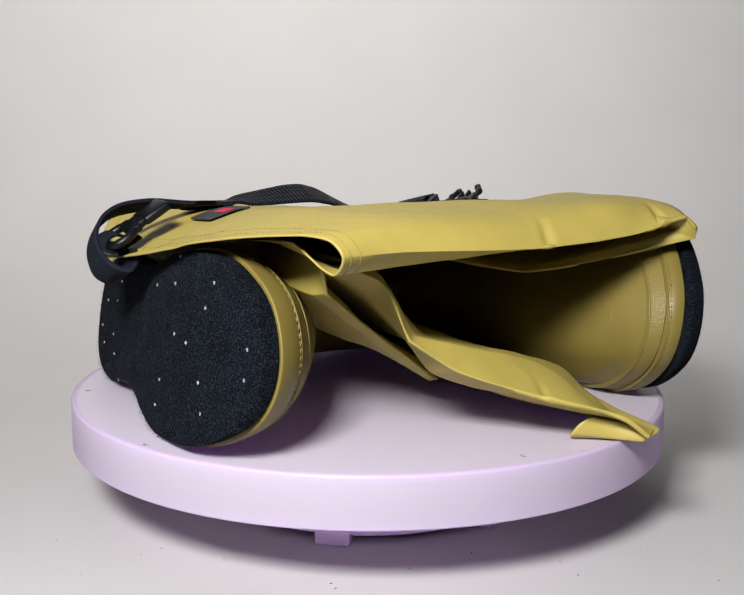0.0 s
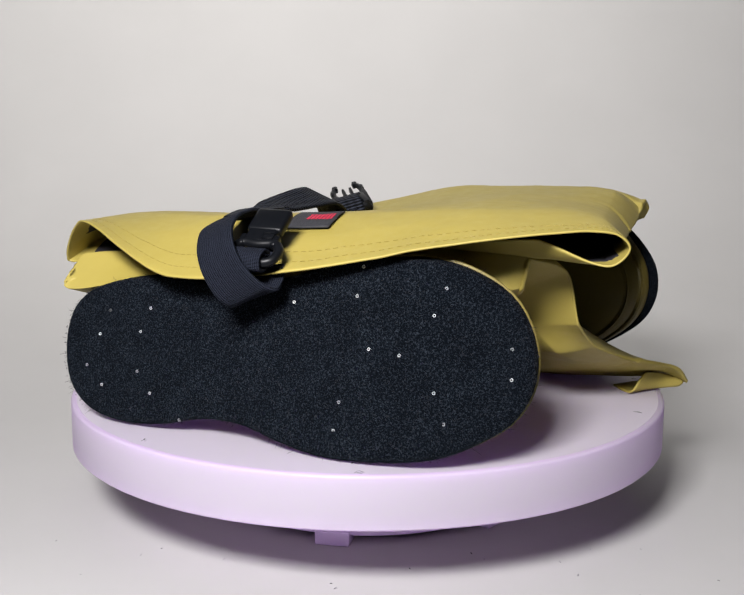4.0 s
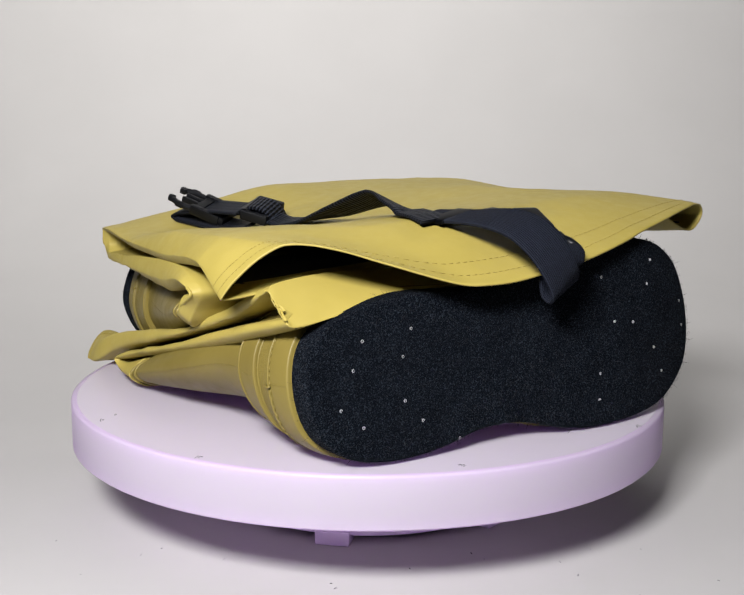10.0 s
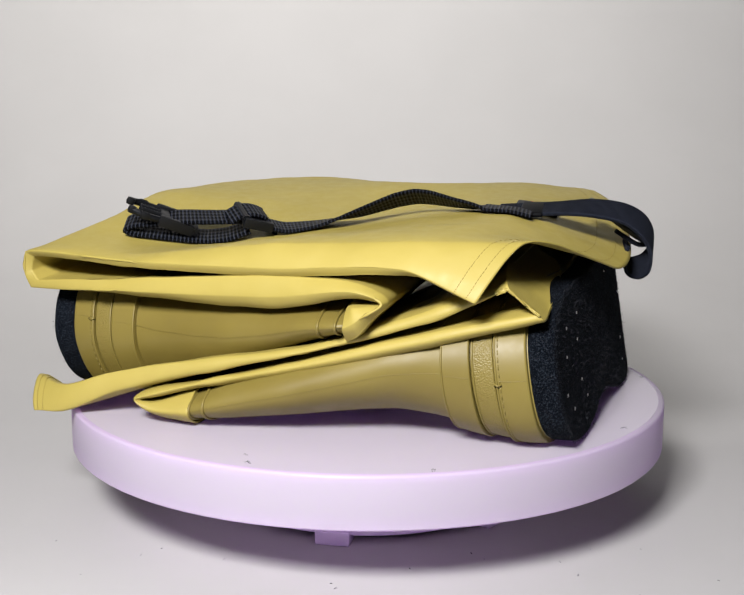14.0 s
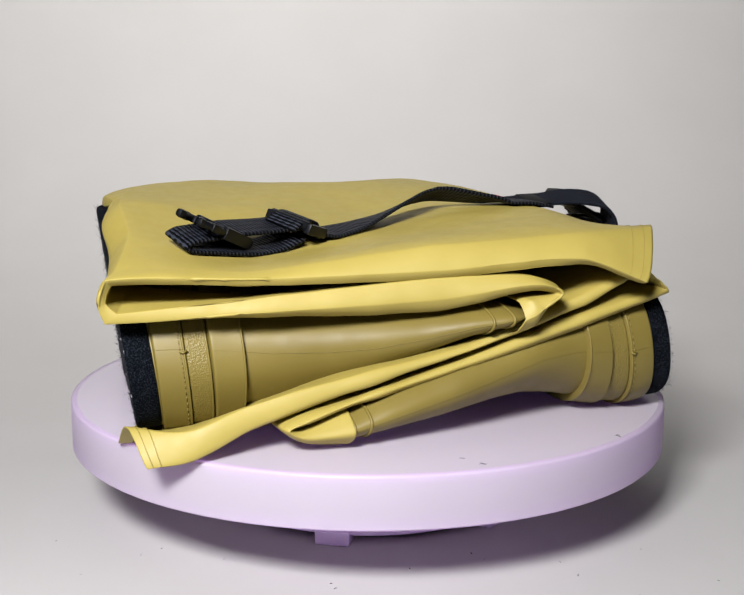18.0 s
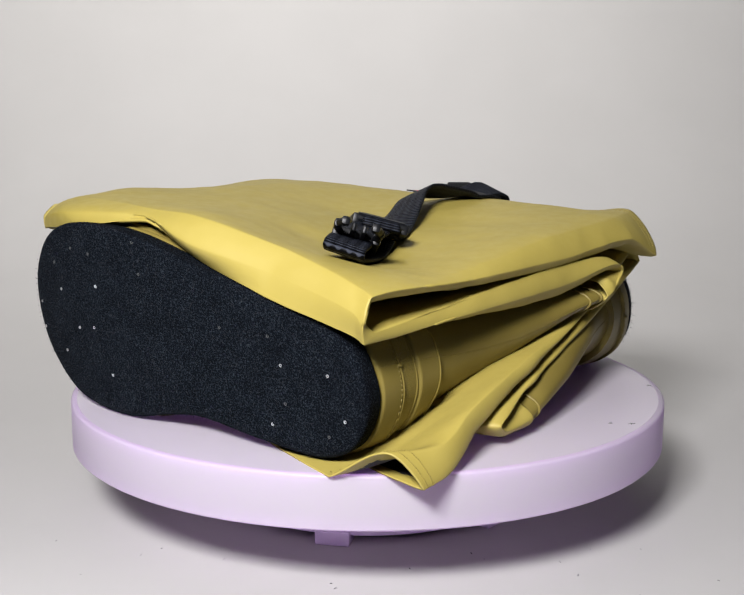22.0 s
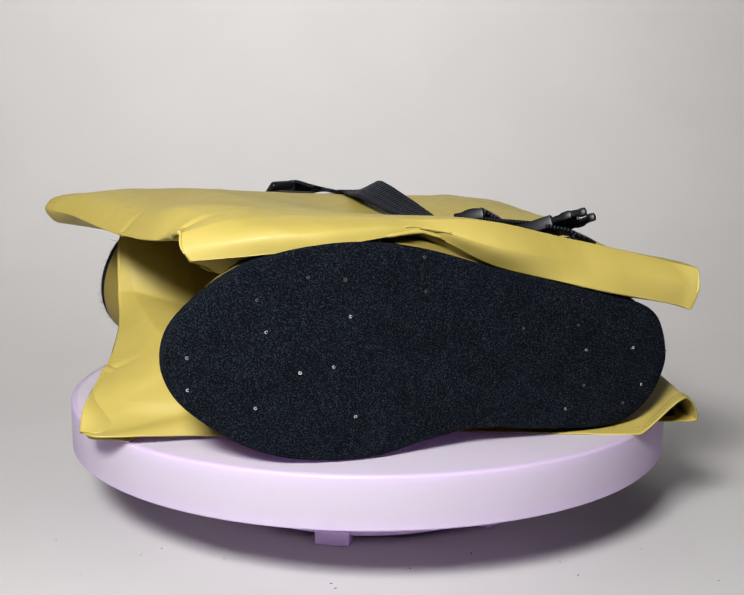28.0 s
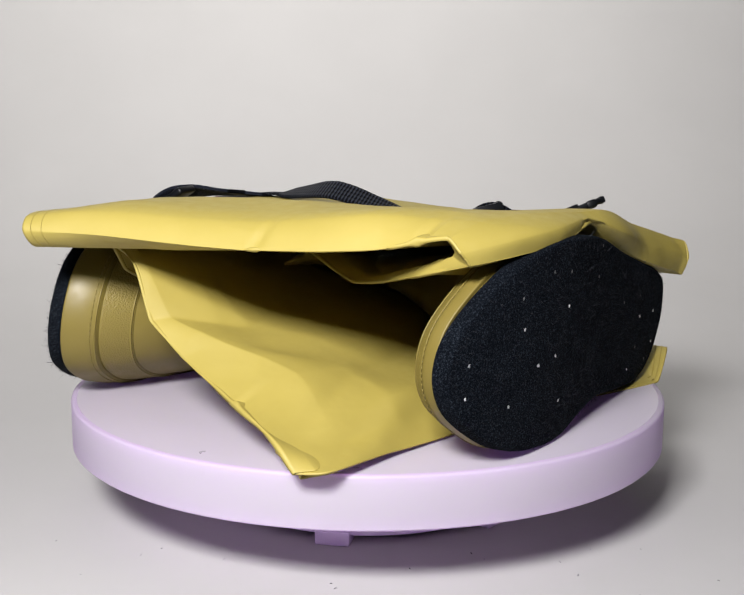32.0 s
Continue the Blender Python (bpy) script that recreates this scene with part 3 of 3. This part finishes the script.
LEG_A.append([(-0.725, 0.0, 0.258), (-0.712, 0.0, 0.272), (-0.5, 0.0, 0.26), (0.14, 0.05, 0.237), (0.62, 0.0, 0.232), (0.745, -0.15, 0.275), (0.806, -0.235, 0.228), (0.69, -0.24, 0.2), (0.45, 0.0, 0.17), (-0.3, 0.05, 0.215), (-0.72, 0.0, 0.251)])
LEG_A.append([(-0.757, -0.357, 0.38), (-0.745, -0.357, 0.398), (-0.5, -0.33, 0.39), (0.14, -0.2, 0.343), (0.55, -0.16, 0.28), (0.73, -0.32, 0.326), (0.77, -0.368, 0.318), (0.62, -0.28, 0.285), (0.45, -0.18, 0.25), (-0.3, -0.3, 0.34), (-0.752, -0.357, 0.363)])
LEG_A.append([(-0.764, -0.46, 0.424), (-0.75, -0.46, 0.442), (-0.45, -0.43, 0.45), (0.12, -0.34, 0.42), (0.52, -0.38, 0.48), (0.71, -0.44, 0.51), (0.742, -0.44, 0.48), (0.63, -0.4, 0.43), (0.42, -0.34, 0.38), (-0.3, -0.4, 0.41), (-0.758, -0.46, 0.41)])
LEG_A.append([(-0.772, -0.567, 0.466), (-0.755, -0.56, 0.482), (-0.4, -0.52, 0.495), (0.12, -0.5, 0.52), (0.45, -0.54, 0.55), (0.63, -0.57, 0.555), (0.66, -0.578, 0.53), (0.62, -0.54, 0.5), (0.42, -0.42, 0.44), (0.1, -0.4, 0.43), (-0.765, -0.555, 0.46)])
LEG_A.append([(-0.768, -0.655, 0.392), (-0.752, -0.66, 0.382), (-0.4, -0.68, 0.435), (0.12, -0.63, 0.455), (0.38, -0.59, 0.46), (0.59, -0.565, 0.435), (0.637, -0.544, 0.442), (0.58, -0.51, 0.455), (0.3, -0.48, 0.42), (0.1, -0.52, 0.42), (-0.765, -0.64, 0.402)])
LEG_A.append([(-0.757, -0.357, 0.315), (-0.735, -0.357, 0.293), (-0.45, -0.33, 0.26), (0.0, -0.3, 0.25), (0.3, -0.28, 0.23), (0.49, -0.32, 0.27), (0.53, -0.317, 0.29), (0.47, -0.3, 0.305), (0.2, -0.28, 0.29), (-0.3, -0.32, 0.29), (-0.745, -0.357, 0.336)])
LEG_A.append([(-0.72, 0.05, 0.205), (-0.7, 0.05, 0.183), (-0.5, 0.05, 0.16), (-0.2, 0.05, 0.15), (0.1, 0.0, 0.15), (0.43, -0.05, 0.095), (0.47, -0.06, 0.115), (0.4, -0.03, 0.14), (0.1, 0.0, 0.18), (-0.35, 0.05, 0.18), (-0.71, 0.05, 0.219)])
LEG_A.append([(-0.695, 0.34, 0.136), (-0.682, 0.34, 0.124), (-0.55, 0.34, 0.1), (-0.4, 0.34, 0.09), (-0.2, 0.3, 0.09), (-0.05, 0.28, 0.07), (-0.02, 0.27, 0.075), (-0.06, 0.28, 0.09), (-0.2, 0.3, 0.11), (-0.4, 0.34, 0.108), (-0.685, 0.34, 0.140)])
XA = (-0.70, -0.685, -0.55, -0.45, -0.38, -0.30, -0.27, -0.31, -0.384, -0.48, -0.68)
LEG_A.append(rolled(XA, 0.485, 0.095, 0.012, 0.25, 0.97))
LEG_A.append(rolled(XA, 0.541, 0.074, 0.013, 0.97, 0.1))
LEG_A.append(rolled(XA, 0.500, 0.050, 0.016, 0.3, -0.95))
LEG_A.append([(-0.728, 0.36, 0.055), (-0.67, 0.36, 0.104), (-0.55, 0.36, 0.118), (-0.45, 0.36, 0.118), (-0.4, 0.36, 0.114), (-0.3, 0.36, 0.095), (-0.25, 0.36, 0.055), (-0.3, 0.36, 0.015), (-0.4, 0.36, 0.003), (-0.5, 0.36, 0.003), (-0.67, 0.36, 0.008)])
EDGE_A = [0.0, 0.25, 0.4, 0.4, 0.5, 0.6, 1.0, 0.6, 0.3, 0.3, 0.25]
CREASE_A = [0.0, 0.1, 0.15, 0.4, 0.4, 0.8, 0.2, 1.0, 1.0, 0.3, 0.2, 0.4, 0.1, 0.0, 0.0, 0.3]
HEM_A = [0.2, 0.0, 0.8, 0.3, 0.3, 0.2, 1.0, 1.0, 0.3, 0.3, 0.3]

# the upper wader's leg, likewise
LEG_B = []
LEG_B.append([(-0.868, -0.49, 0.44), (-0.74, -0.6, 0.586), (-0.3, -0.845, 0.475), (0.1, -0.87, 0.513), (0.55, -0.8, 0.598), (0.898, -0.69, 0.622), (0.932, -0.675, 0.582), (0.885, -0.67, 0.530), (0.70, -0.68, 0.588), (-0.7, -0.5, 0.45)])
LEG_B.append([(-0.826, -0.3, 0.515), (-0.76, -0.33, 0.582), (-0.35, -0.5, 0.609), (0.1, -0.5, 0.629), (0.5, -0.5, 0.657), (0.845, -0.5, 0.640), (0.90, -0.48, 0.578), (0.84, -0.48, 0.530), (0, -0.45, 0.54), (-0.8, -0.3, 0.495)])
LEG_B.append([(-0.728, 0.1, 0.49), (-0.68, 0.1, 0.555), (-0.3, 0.05, 0.545), (0.1, 0, 0.586), (0.5, 0, 0.663), (0.8, 0, 0.625), (0.87, 0, 0.555), (0.8, 0, 0.545), (-0.3, 0.05, 0.522), (-0.705, 0.1, 0.463)])
LEG_B.append([(-0.612, 0.6, 0.478), (-0.565, 0.6, 0.494), (-0.25, 0.5, 0.5), (0.1, 0.5, 0.608), (0.5, 0.45, 0.655), (0.78, 0.4, 0.659), (0.866, 0.38, 0.575), (0.8, 0.37, 0.57), (-0.22, 0.5, 0.482), (-0.6, 0.6, 0.457)])
LEG_B.append([(-0.530, 0.986, 0.484), (-0.46, 0.945, 0.505), (-0.2, 0.855, 0.570), (0.1, 0.82, 0.634), (0.32, 0.765, 0.648), (0.75, 0.62, 0.647), (0.87, 0.574, 0.614), (0.83, 0.55, 0.61), (-0.18, 0.85, 0.49), (-0.516, 0.965, 0.466)])
LEG_B.append([(-0.516, 1.002, 0.414), (-0.478, 0.988, 0.442), (-0.19, 0.902, 0.506), (0.1, 0.88, 0.567), (0.3, 0.810, 0.628), (0.64, 0.77, 0.618), (0.882, 0.61, 0.580), (0.84, 0.58, 0.58), (-0.18, 0.88, 0.468), (-0.512, 0.98, 0.42)])
LEG_B.append([(-0.510, 0.985, 0.364), (-0.48, 0.975, 0.375), (-0.177, 0.915, 0.445), (0.08, 0.84, 0.513), (0.29, 0.812, 0.606), (0.58, 0.79, 0.580), (0.866, 0.63, 0.546), (0.82, 0.57, 0.565), (-0.18, 0.84, 0.452), (-0.522, 0.955, 0.392)])
LEG_B.append([(-0.614, 0.6, 0.385), (-0.58, 0.58, 0.364), (-0.25, 0.5, 0.385), (0.1, 0.5, 0.47), (0.35, 0.4, 0.5), (0.55, 0.24, 0.434), (0.586, 0.208, 0.442), (0.57, 0.23, 0.458), (-0.22, 0.5, 0.393), (-0.598, 0.6, 0.424)])
LEG_B.append([(-0.732, 0.1, 0.41), (-0.7, 0.1, 0.372), (-0.45, 0.08, 0.4), (-0.2, 0.08, 0.42), (0, 0.05, 0.44), (0.26, -0.04, 0.475), (0.337, -0.068, 0.492), (0.26, -0.02, 0.505), (-0.3, 0.05, 0.43), (-0.712, 0.1, 0.466)])
XB = (-0.815, -0.79, -0.62, -0.45, -0.30, -0.16, -0.11, -0.16, -0.45, -0.785)
XU = (-0.815, -0.79, -0.62, -0.40, -0.15, 0.10, 0.17, 0.10, -0.35, -0.785)
LEG_B.append(rolled(XU, -0.17, 0.446, 0.020, -0.2, 0.98))
LEG_B.append(rolled(XU, -0.236, 0.418, 0.013, -0.97, 0.2))
LEG_B.append(rolled(XB, -0.188, 0.383, 0.025, -0.5, -0.87))
LEG_B.append(rolled(XB, -0.158, 0.362, 0.040, -0.25, -0.97))
LEG_B.append([(-0.802, -0.125, 0.345), (-0.76, -0.125, 0.394), (-0.6, -0.125, 0.408), (-0.45, -0.125, 0.406), (-0.3, -0.125, 0.4), (-0.17, -0.125, 0.38), (-0.13, -0.125, 0.34), (-0.17, -0.125, 0.305), (-0.45, -0.125, 0.283), (-0.75, -0.125, 0.297)])
EDGE_B = [0.35, 0.3, 0.3, 0.3, 0.5, 0.15, 0.6, 0.6, 0.5, 0.7]
HEM_B = [0.15, 0.15, 0.15, 0.15, 0.15, 0.1, 0.0, 0.0, 0.7, 0.15]
CREASE_B = [0.2, 0.4, 0.4, 0.3, 0.6, 0.2, 0.9, 0.4, 0.3, 0.1, 0.0, 0.0, 0.1, 0.3]


def build_wader_lower():
    w = tagged(new("hip_wader"), "folded yellow hip wader with felt-soled boot, lying on the turntable", "wader", "pair of waders")
    sl = [(.06, -.735, .716, .008, .54, 0), (.13, -.742, .690, 0.004, .53, 0), (.2, -.74, .615, .006, .510, .1), (.28, -.738, .505, .012, .485, .3), (.38, -.735, .33, .034, .44, .5),
          (.5, -.737, .1, .046, .39, .8), (.62, -.74, -.08, .042, .325, 1), (.8, -.745, -.18, .026, .245, 1), (1.0, -.735, -.24, .008, .165, 1), (1.09, -.722, -.26, .005, .115, 1), (1.12, -.715, -.27, .010, .10, 1), (1.18, -.69, -.33, .03, .075, 1)]
    bands = [(.076, .165, .013, "plain"), (.168, .232, .007, "grain"), (.236, .325, .018, "plain")]
    build_boot(SOLE_A, STUDS_A, PLANE_A, 1, sl, bands, [(1.052, .0045), (1.098, .0045)], w, 3, True)
    G = loft(LEG_A, 264, 408, True, EDGE_A, HEM_A, CREASE_A)[:, ::-1]
    G = wrinkle(G, True, .0030, [((-.70, .62, .06), (.04, .05, .04), -.008),
                                ((-.72, .3, .16), (.05, .06, .04), .008), ((.3, .2, .1), (.5, .03, .2), -.012), ((.45, .35, .08), (.5, .04, .2), .012)], 3,
                [((.92, .0, .13), .022, -.008)])
    leg = fabric_leg(G, w, 36, 0.5)
    hem(G, True, leg, 214, 264, r=0.0015)
    # the corner of the hem, turned under itself
    flap = [[(.932, .150, .074), (.914, .122, .052), (.897, .108, .020), (.882, .120, .004), (.82, .20, .004)],
            [(.985, .222, .056), (.975, .203, .034), (.962, .196, .010), (.944, .210, .004), (.88, .27, .004)],
            [(1.052, .262, .034), (1.046, .254, .022), (1.036, .252, .010), (1.0, .265, .005), (.94, .31, .004)]]
    corner = loft(flap, 33, 24, False, 0.1, 0.1, 0.2)
    part("hem_corner", skin(corner, .006), M_FABRIC, leg, "turned-under corner of the hem")
    return w


def build_wader_upper():
    w = tagged(new("hip_wader"), "folded yellow hip wader with felt-soled boot and black strap", "wader", "pair of waders")
    sl = [(.06, -.478, .888, .008, .595, 0), (.13, -.495, .875, 0.004, .600, 0), (.2, -.512, .832, .006, .58, .1), (.28, -.53, .745, .015, .545, .3), (.38, -.56, .54, .035, .50, .5),
          (.5, -.60, .3, .07, .46, .8), (.62, -.645, .08, .12, .425, 1), (.75, -.69, -.05, .185, .405, 1), (.88, -.745, -.12, .255, .398, 1), (.98, -.785, -.16, .295, .392, 1), (1.01, -.78, -.18, .305, .388, 1), (1.06, -.75, -.25, .33, .37, 1)]
    bands = [(.076, .155, .013, "plain"), (.158, .215, .009, "grain"), (.219, .30, .018, "plain")]
    build_boot(SOLE_B, STUDS_B, PLANE_B, -1, sl, bands, [(.930, .0045), (.985, .0045)], w, 4, True, 0.026)
    G = loft(LEG_B, 260, 386, True, EDGE_B, HEM_B, CREASE_B)
    G = wrinkle(G, True, .0030, [((.29, .80, .63), (.08, .06, .05), -.006)], 7,
                [((.87, .03, .60), .022, -.010), ((.86, .49, .64), .025, -.012)])
    leg = fabric_leg(G, w, 50)
    hem(G, True, leg, 0, 182)
    build_strap(w, G)
    return w


def build_strap(w, G):
    def rest(x, y, lift):
        """A point that lies lift above the top sheet."""
        d = (G[..., 0] - x) ** 2 + (G[..., 1] - y) ** 2
        return (x, y, float(G[..., 2][d < 0.0009].max()) + lift)

    def lean(x, y, turn):
        """Sideways direction that follows the sheet's slope."""
        a, b = rest(x - .05, y - .05 * turn, 0), rest(x + .05, y + .05 * turn, 0)
        return (b[0] - a[0], b[1] - a[1], b[2] - a[2])

    # webbing: from the sewn end near the hem over a crest to the slider, to a loop and back under itself
    path, across = [], []
    for x, y, lift, turn in ((-.20, -.57, .008, .05), (-.19, -.50, .008, .05), (-.175, -.42, .014, .05)):
        path.append(rest(x, y, lift))
        across.append(lean(x, y, turn))
    crest = ((-.15, -.32, .640, -.30, .06), (-.118, -.235, .652, -.44, .04), (-.107, -.182, .653, -.46, .04), (-.108, -.12, .640, -.42, .06), (-.135, .0, .598, -.26, .16), (-.165, .13, .556, .05, .32),
             (-.192, .235, .530, .18, .45), (-.205, .30, .562, .26, .6), (-.212, .35, .582, .28, .6), (-.238, .46, .580, .30, .5), (-.266, .57, .580, .32, .45), (-.292, .66, .573, .33, .34),
             (-.308, .715, .568, .33, .32), (-.317, .742, .556, .33, .32), (-.308, .72, .540, .33, .32), (-.29, .66, .500, .33, .33), (-.262, .56, .508, .30, .36), (-.242, .49, .514, .28, .40), (-.226, .42, .524, .28, .44), (-.213, .355, .548, .27, .5))
    for x, y, z, tilt, turn in crest:
        path.append((x, y, max(z, rest(x, y, .010)[2])))
        across.append((1, turn, tilt))
    strap = part("strap", ribbon(path, across, .118, .011, 190, 0.45), M_WEB, w, "black woven webbing strap")
    # elastic loop hanging over the hem
    left = [(-.208, -.46, .606), (-.200, -.56, .612), (-.197, -.643, .616), (-.192, -.75, .612), (-.187, -.85, .590), (-.165, -.905, .545), (-.135, -.930, .492), (-.098, -.926, .432), (-.073, -.896, .410), (-.060, -.862, .425), (-.056, -.852, .47), (-.052, -.862, .51)]
    right = [(-.092, -.46, .630), (-.085, -.56, .636), (-.083, -.632, .641), (-.083, -.75, .652), (-.080, -.850, .640), (-.069, -.905, .608), (-.045, -.932, .560), (-.010, -.932, .512), (.022, -.905, .470), (.037, -.866, .455), (.042, -.842, .485), (.044, -.852, .52)]
    path = [tuple((p + q) / 2 for p, q in zip(a, b)) for a, b in zip(left, right)]
    across = [tuple(q - p for p, q in zip(a, b)) for a, b in zip(left, right)]
    part("elastic_loop", ribbon(path, across, .122, .012, 110), M_ELASTIC, w, "black ribbed elastic band")
    # stitched end patch
    bm = bmesh.new()
    add_box(bm, V3((-.1425, -.565, .6240)), Vector((.0625, .0, .013)) * U, Vector((0, .036, -.001)) * U, Vector((0, 0, .0075)) * U, .0010)
    part("stitched_patch", bm, M_WEB, strap, "box-stitched overlap")
    # female buckle half: a plate with rounded sides and a bar for the webbing
    bm = bmesh.new()
    c = V3((-.018, -.785, .611))
    right = Vector((1, 0, -.03)).normalized()
    down = Vector((-.06, -.84, -.54))
    down = (down - right * down.dot(right)).normalized()
    out = right.cross(down).normalized()
    if out.z < 0:
        out = -out
    k = U
    add_box(bm, c - down * .020 * k, right * .051 * k, down * .046 * k, out * .014 * k, .0022)
    add_box(bm, c + down * .038 * k, right * .043 * k, down * .036 * k, out * .012 * k, .0018)
    for q in (-1, 1):
        add_box(bm, c + right * q * .047 * k + down * .064 * k, right * .009 * k, down * .020 * k, out * .012 * k, .0014)
    slot = [(.008, .040), (.040, .040), (.040, .062), (.008, .062)]
    add_tube(bm, [c + right * x * k + down * y * k + out * .0125 * k for x, y in slot], .0022 * k, 6, True)
    loop = [(-.045, .070), (.0, .074), (.048, .070), (.066, .090), (.069, .115), (.058, .140), (.0, .148), (-.05, .142), (-.060, .115), (-.057, .090)]
    ring = spline([(x, y, 0) for x, y in loop], 44, True)
    add_tube(bm, [c + right * p[0] * k + down * p[1] * k for p in ring], .0135 * k, 9, True)
    part("buckle", bm, M_PLASTIC, w, "black plastic female half of a side-release buckle", smooth=True)
    # short webbing round the buckle's bar
    roll = ((.060, -.030), (.100, -.030), (.150, -.024), (.168, .0), (.150, .022), (.118, .018), (.098, -.006))
    b = [tuple((c + down * d * k + out * o * k - Vector((0, 0, TOP))) / U) for d, o in roll]
    part("buckle_webbing", ribbon(b, [tuple(right)] * 7, .086, .010, 60), M_ELASTIC, w, "short black webbing")
    # slider
    bm = bmesh.new()
    c = V3((-.212, .340, .581))
    r = Vector((.136, .090, .042)).normalized()
    f = Vector((-.40, .80, .25))
    f = (f - r * f.dot(r)).normalized()
    n = r.cross(f).normalized()
    for s in (-1, 1):
        add_tube(bm, [c + r * q * .072 * k + f * s * .038 * k + n * .006 * k * s for q in (-1, -.5, 0, .5, 1)], .016 * k, 10)
        add_box(bm, c + r * s * .075 * k, r * .012 * k, f * .050 * k, n * .017 * k, .0016)
    add_box(bm, c + n * .004 * k, r * .07 * k, f * .010 * k, n * .008 * k, .0008)
    slider = part("slider", bm, M_PLASTIC, w, "black plastic strap slider")
    mark_sharp(slider, 35)
    hump = [tuple((c + f * a * k + n * b * k - Vector((0, 0, TOP))) / U) for a, b in ((-.080, -.034), (-.050, .004), (-.025, .020), (.0, .023), (.025, .020), (.052, .006), (.080, -.020))]
    part("slider_webbing", ribbon(hump, [tuple(r)] * 7, .116, .011, 60), M_WEB, slider, "ribbed webbing over the slider")
    # male clip: body, two curved side prongs and a middle guide
    bm = bmesh.new()
    c = V3((-.270, .592, .570))
    r = Vector((.80, .45, .24)).normalized()
    f = Vector((-.33, .85, .40))
    f = (f - r * f.dot(r)).normalized()
    n = r.cross(f).normalized()
    add_box(bm, c - f * .045 * k, r * .062 * k, f * .032 * k, n * .015 * k, .0016)
    add_box(bm, c + f * .035 * k, r * .058 * k, f * .016 * k, n * .012 * k, .001)
    for s in (-1, 1):
        add_box(bm, c + r * s * .057 * k, r * .011 * k, f * .060 * k, n * .019 * k, .0016)
    clip = part("clip", bm, M_PLASTIC, w, "black plastic male half of a side-release buckle")
    mark_sharp(clip, 35)
    for s in (-1, 1):
        bm = bmesh.new()
        arm = [(.05, .04), (.057, .075), (.058, .105), (.053, .130), (.042, .148)]
        pts = [c + r * s * a * k + f * d * k for a, d in arm]
        add_tube(bm, pts, .0110 * k, 10)
        add_box(bm, pts[-1], r * .012 * k, f * .014 * k, n * .013 * k, .0022)
        add_box(bm, pts[2] + r * s * .004 * k, r * .008 * k, f * .018 * k, n * .013 * k, .0020)
        mark_sharp(part("prong", bm, M_PLASTIC, clip), 35)
    for s in (-.3, .3):
        bm = bmesh.new()
        add_box(bm, c + r * s * .05 * k + f * .075 * k, r * .006 * k, f * .045 * k, n * .012 * k, .0012)
        part("guide", bm, M_PLASTIC, clip, smooth=False)
    # small woven label sewn beside the strap
    label = [[rest(x, y, .005) for x in (-.04, .03, .098)] for y in (-.635, -.59, -.545, -.497)]
    tag = part("label", skin(loft(label, 8, 14), .005), M_TAG, w, "small dark grey woven label with red marks")
    G = loft(label, 8, 14)
    lift = np.array([0, -.001, .0022])
    for a, b2, u0, u1 in ((5, 9, 2.6, 3.0), (5, 9, 3.2, 3.6), (5, 9, 3.8, 4.2), (5, 9, 4.4, 4.8), (5, 9, 5.0, 5.4), (5, 9, 5.6, 6.0), (5, 9, 6.2, 6.5)):
        bm = bmesh.new()
        q = []
        for i, j in ((a, u0), (a, u1), (b2, u1), (b2, u0)):
            j0 = int(j)
            q.append(V3(G[i, j0] * (1 - (j - j0)) + G[i, j0 + 1] * (j - j0) + lift))
        vs = [bm.verts.new(v) for v in q + [v - Vector((0, 0, .0002)) for v in q]]
        bm.faces.new(vs[:4])
        bm.faces.new(vs[4:][::-1])
        for m in range(4):
            bm.faces.new((vs[m], vs[(m + 1) % 4], vs[4 + (m + 1) % 4], vs[4 + m]))
        part("mark", bm, M_RED, tag, smooth=False)


build_setting()
turntable, disc = build_turntable()
lint = build_lint()
wader_lower = build_wader_lower()
wader_upper = build_wader_upper()


def motions():
    rows = [(t, pose(0, 0, 0, 0, 0, TURN * (t - 6.0))) for t in range(33)]
    for thing in (disc, lint, wader_lower, wader_upper):
        walk(thing, rows)


motions()
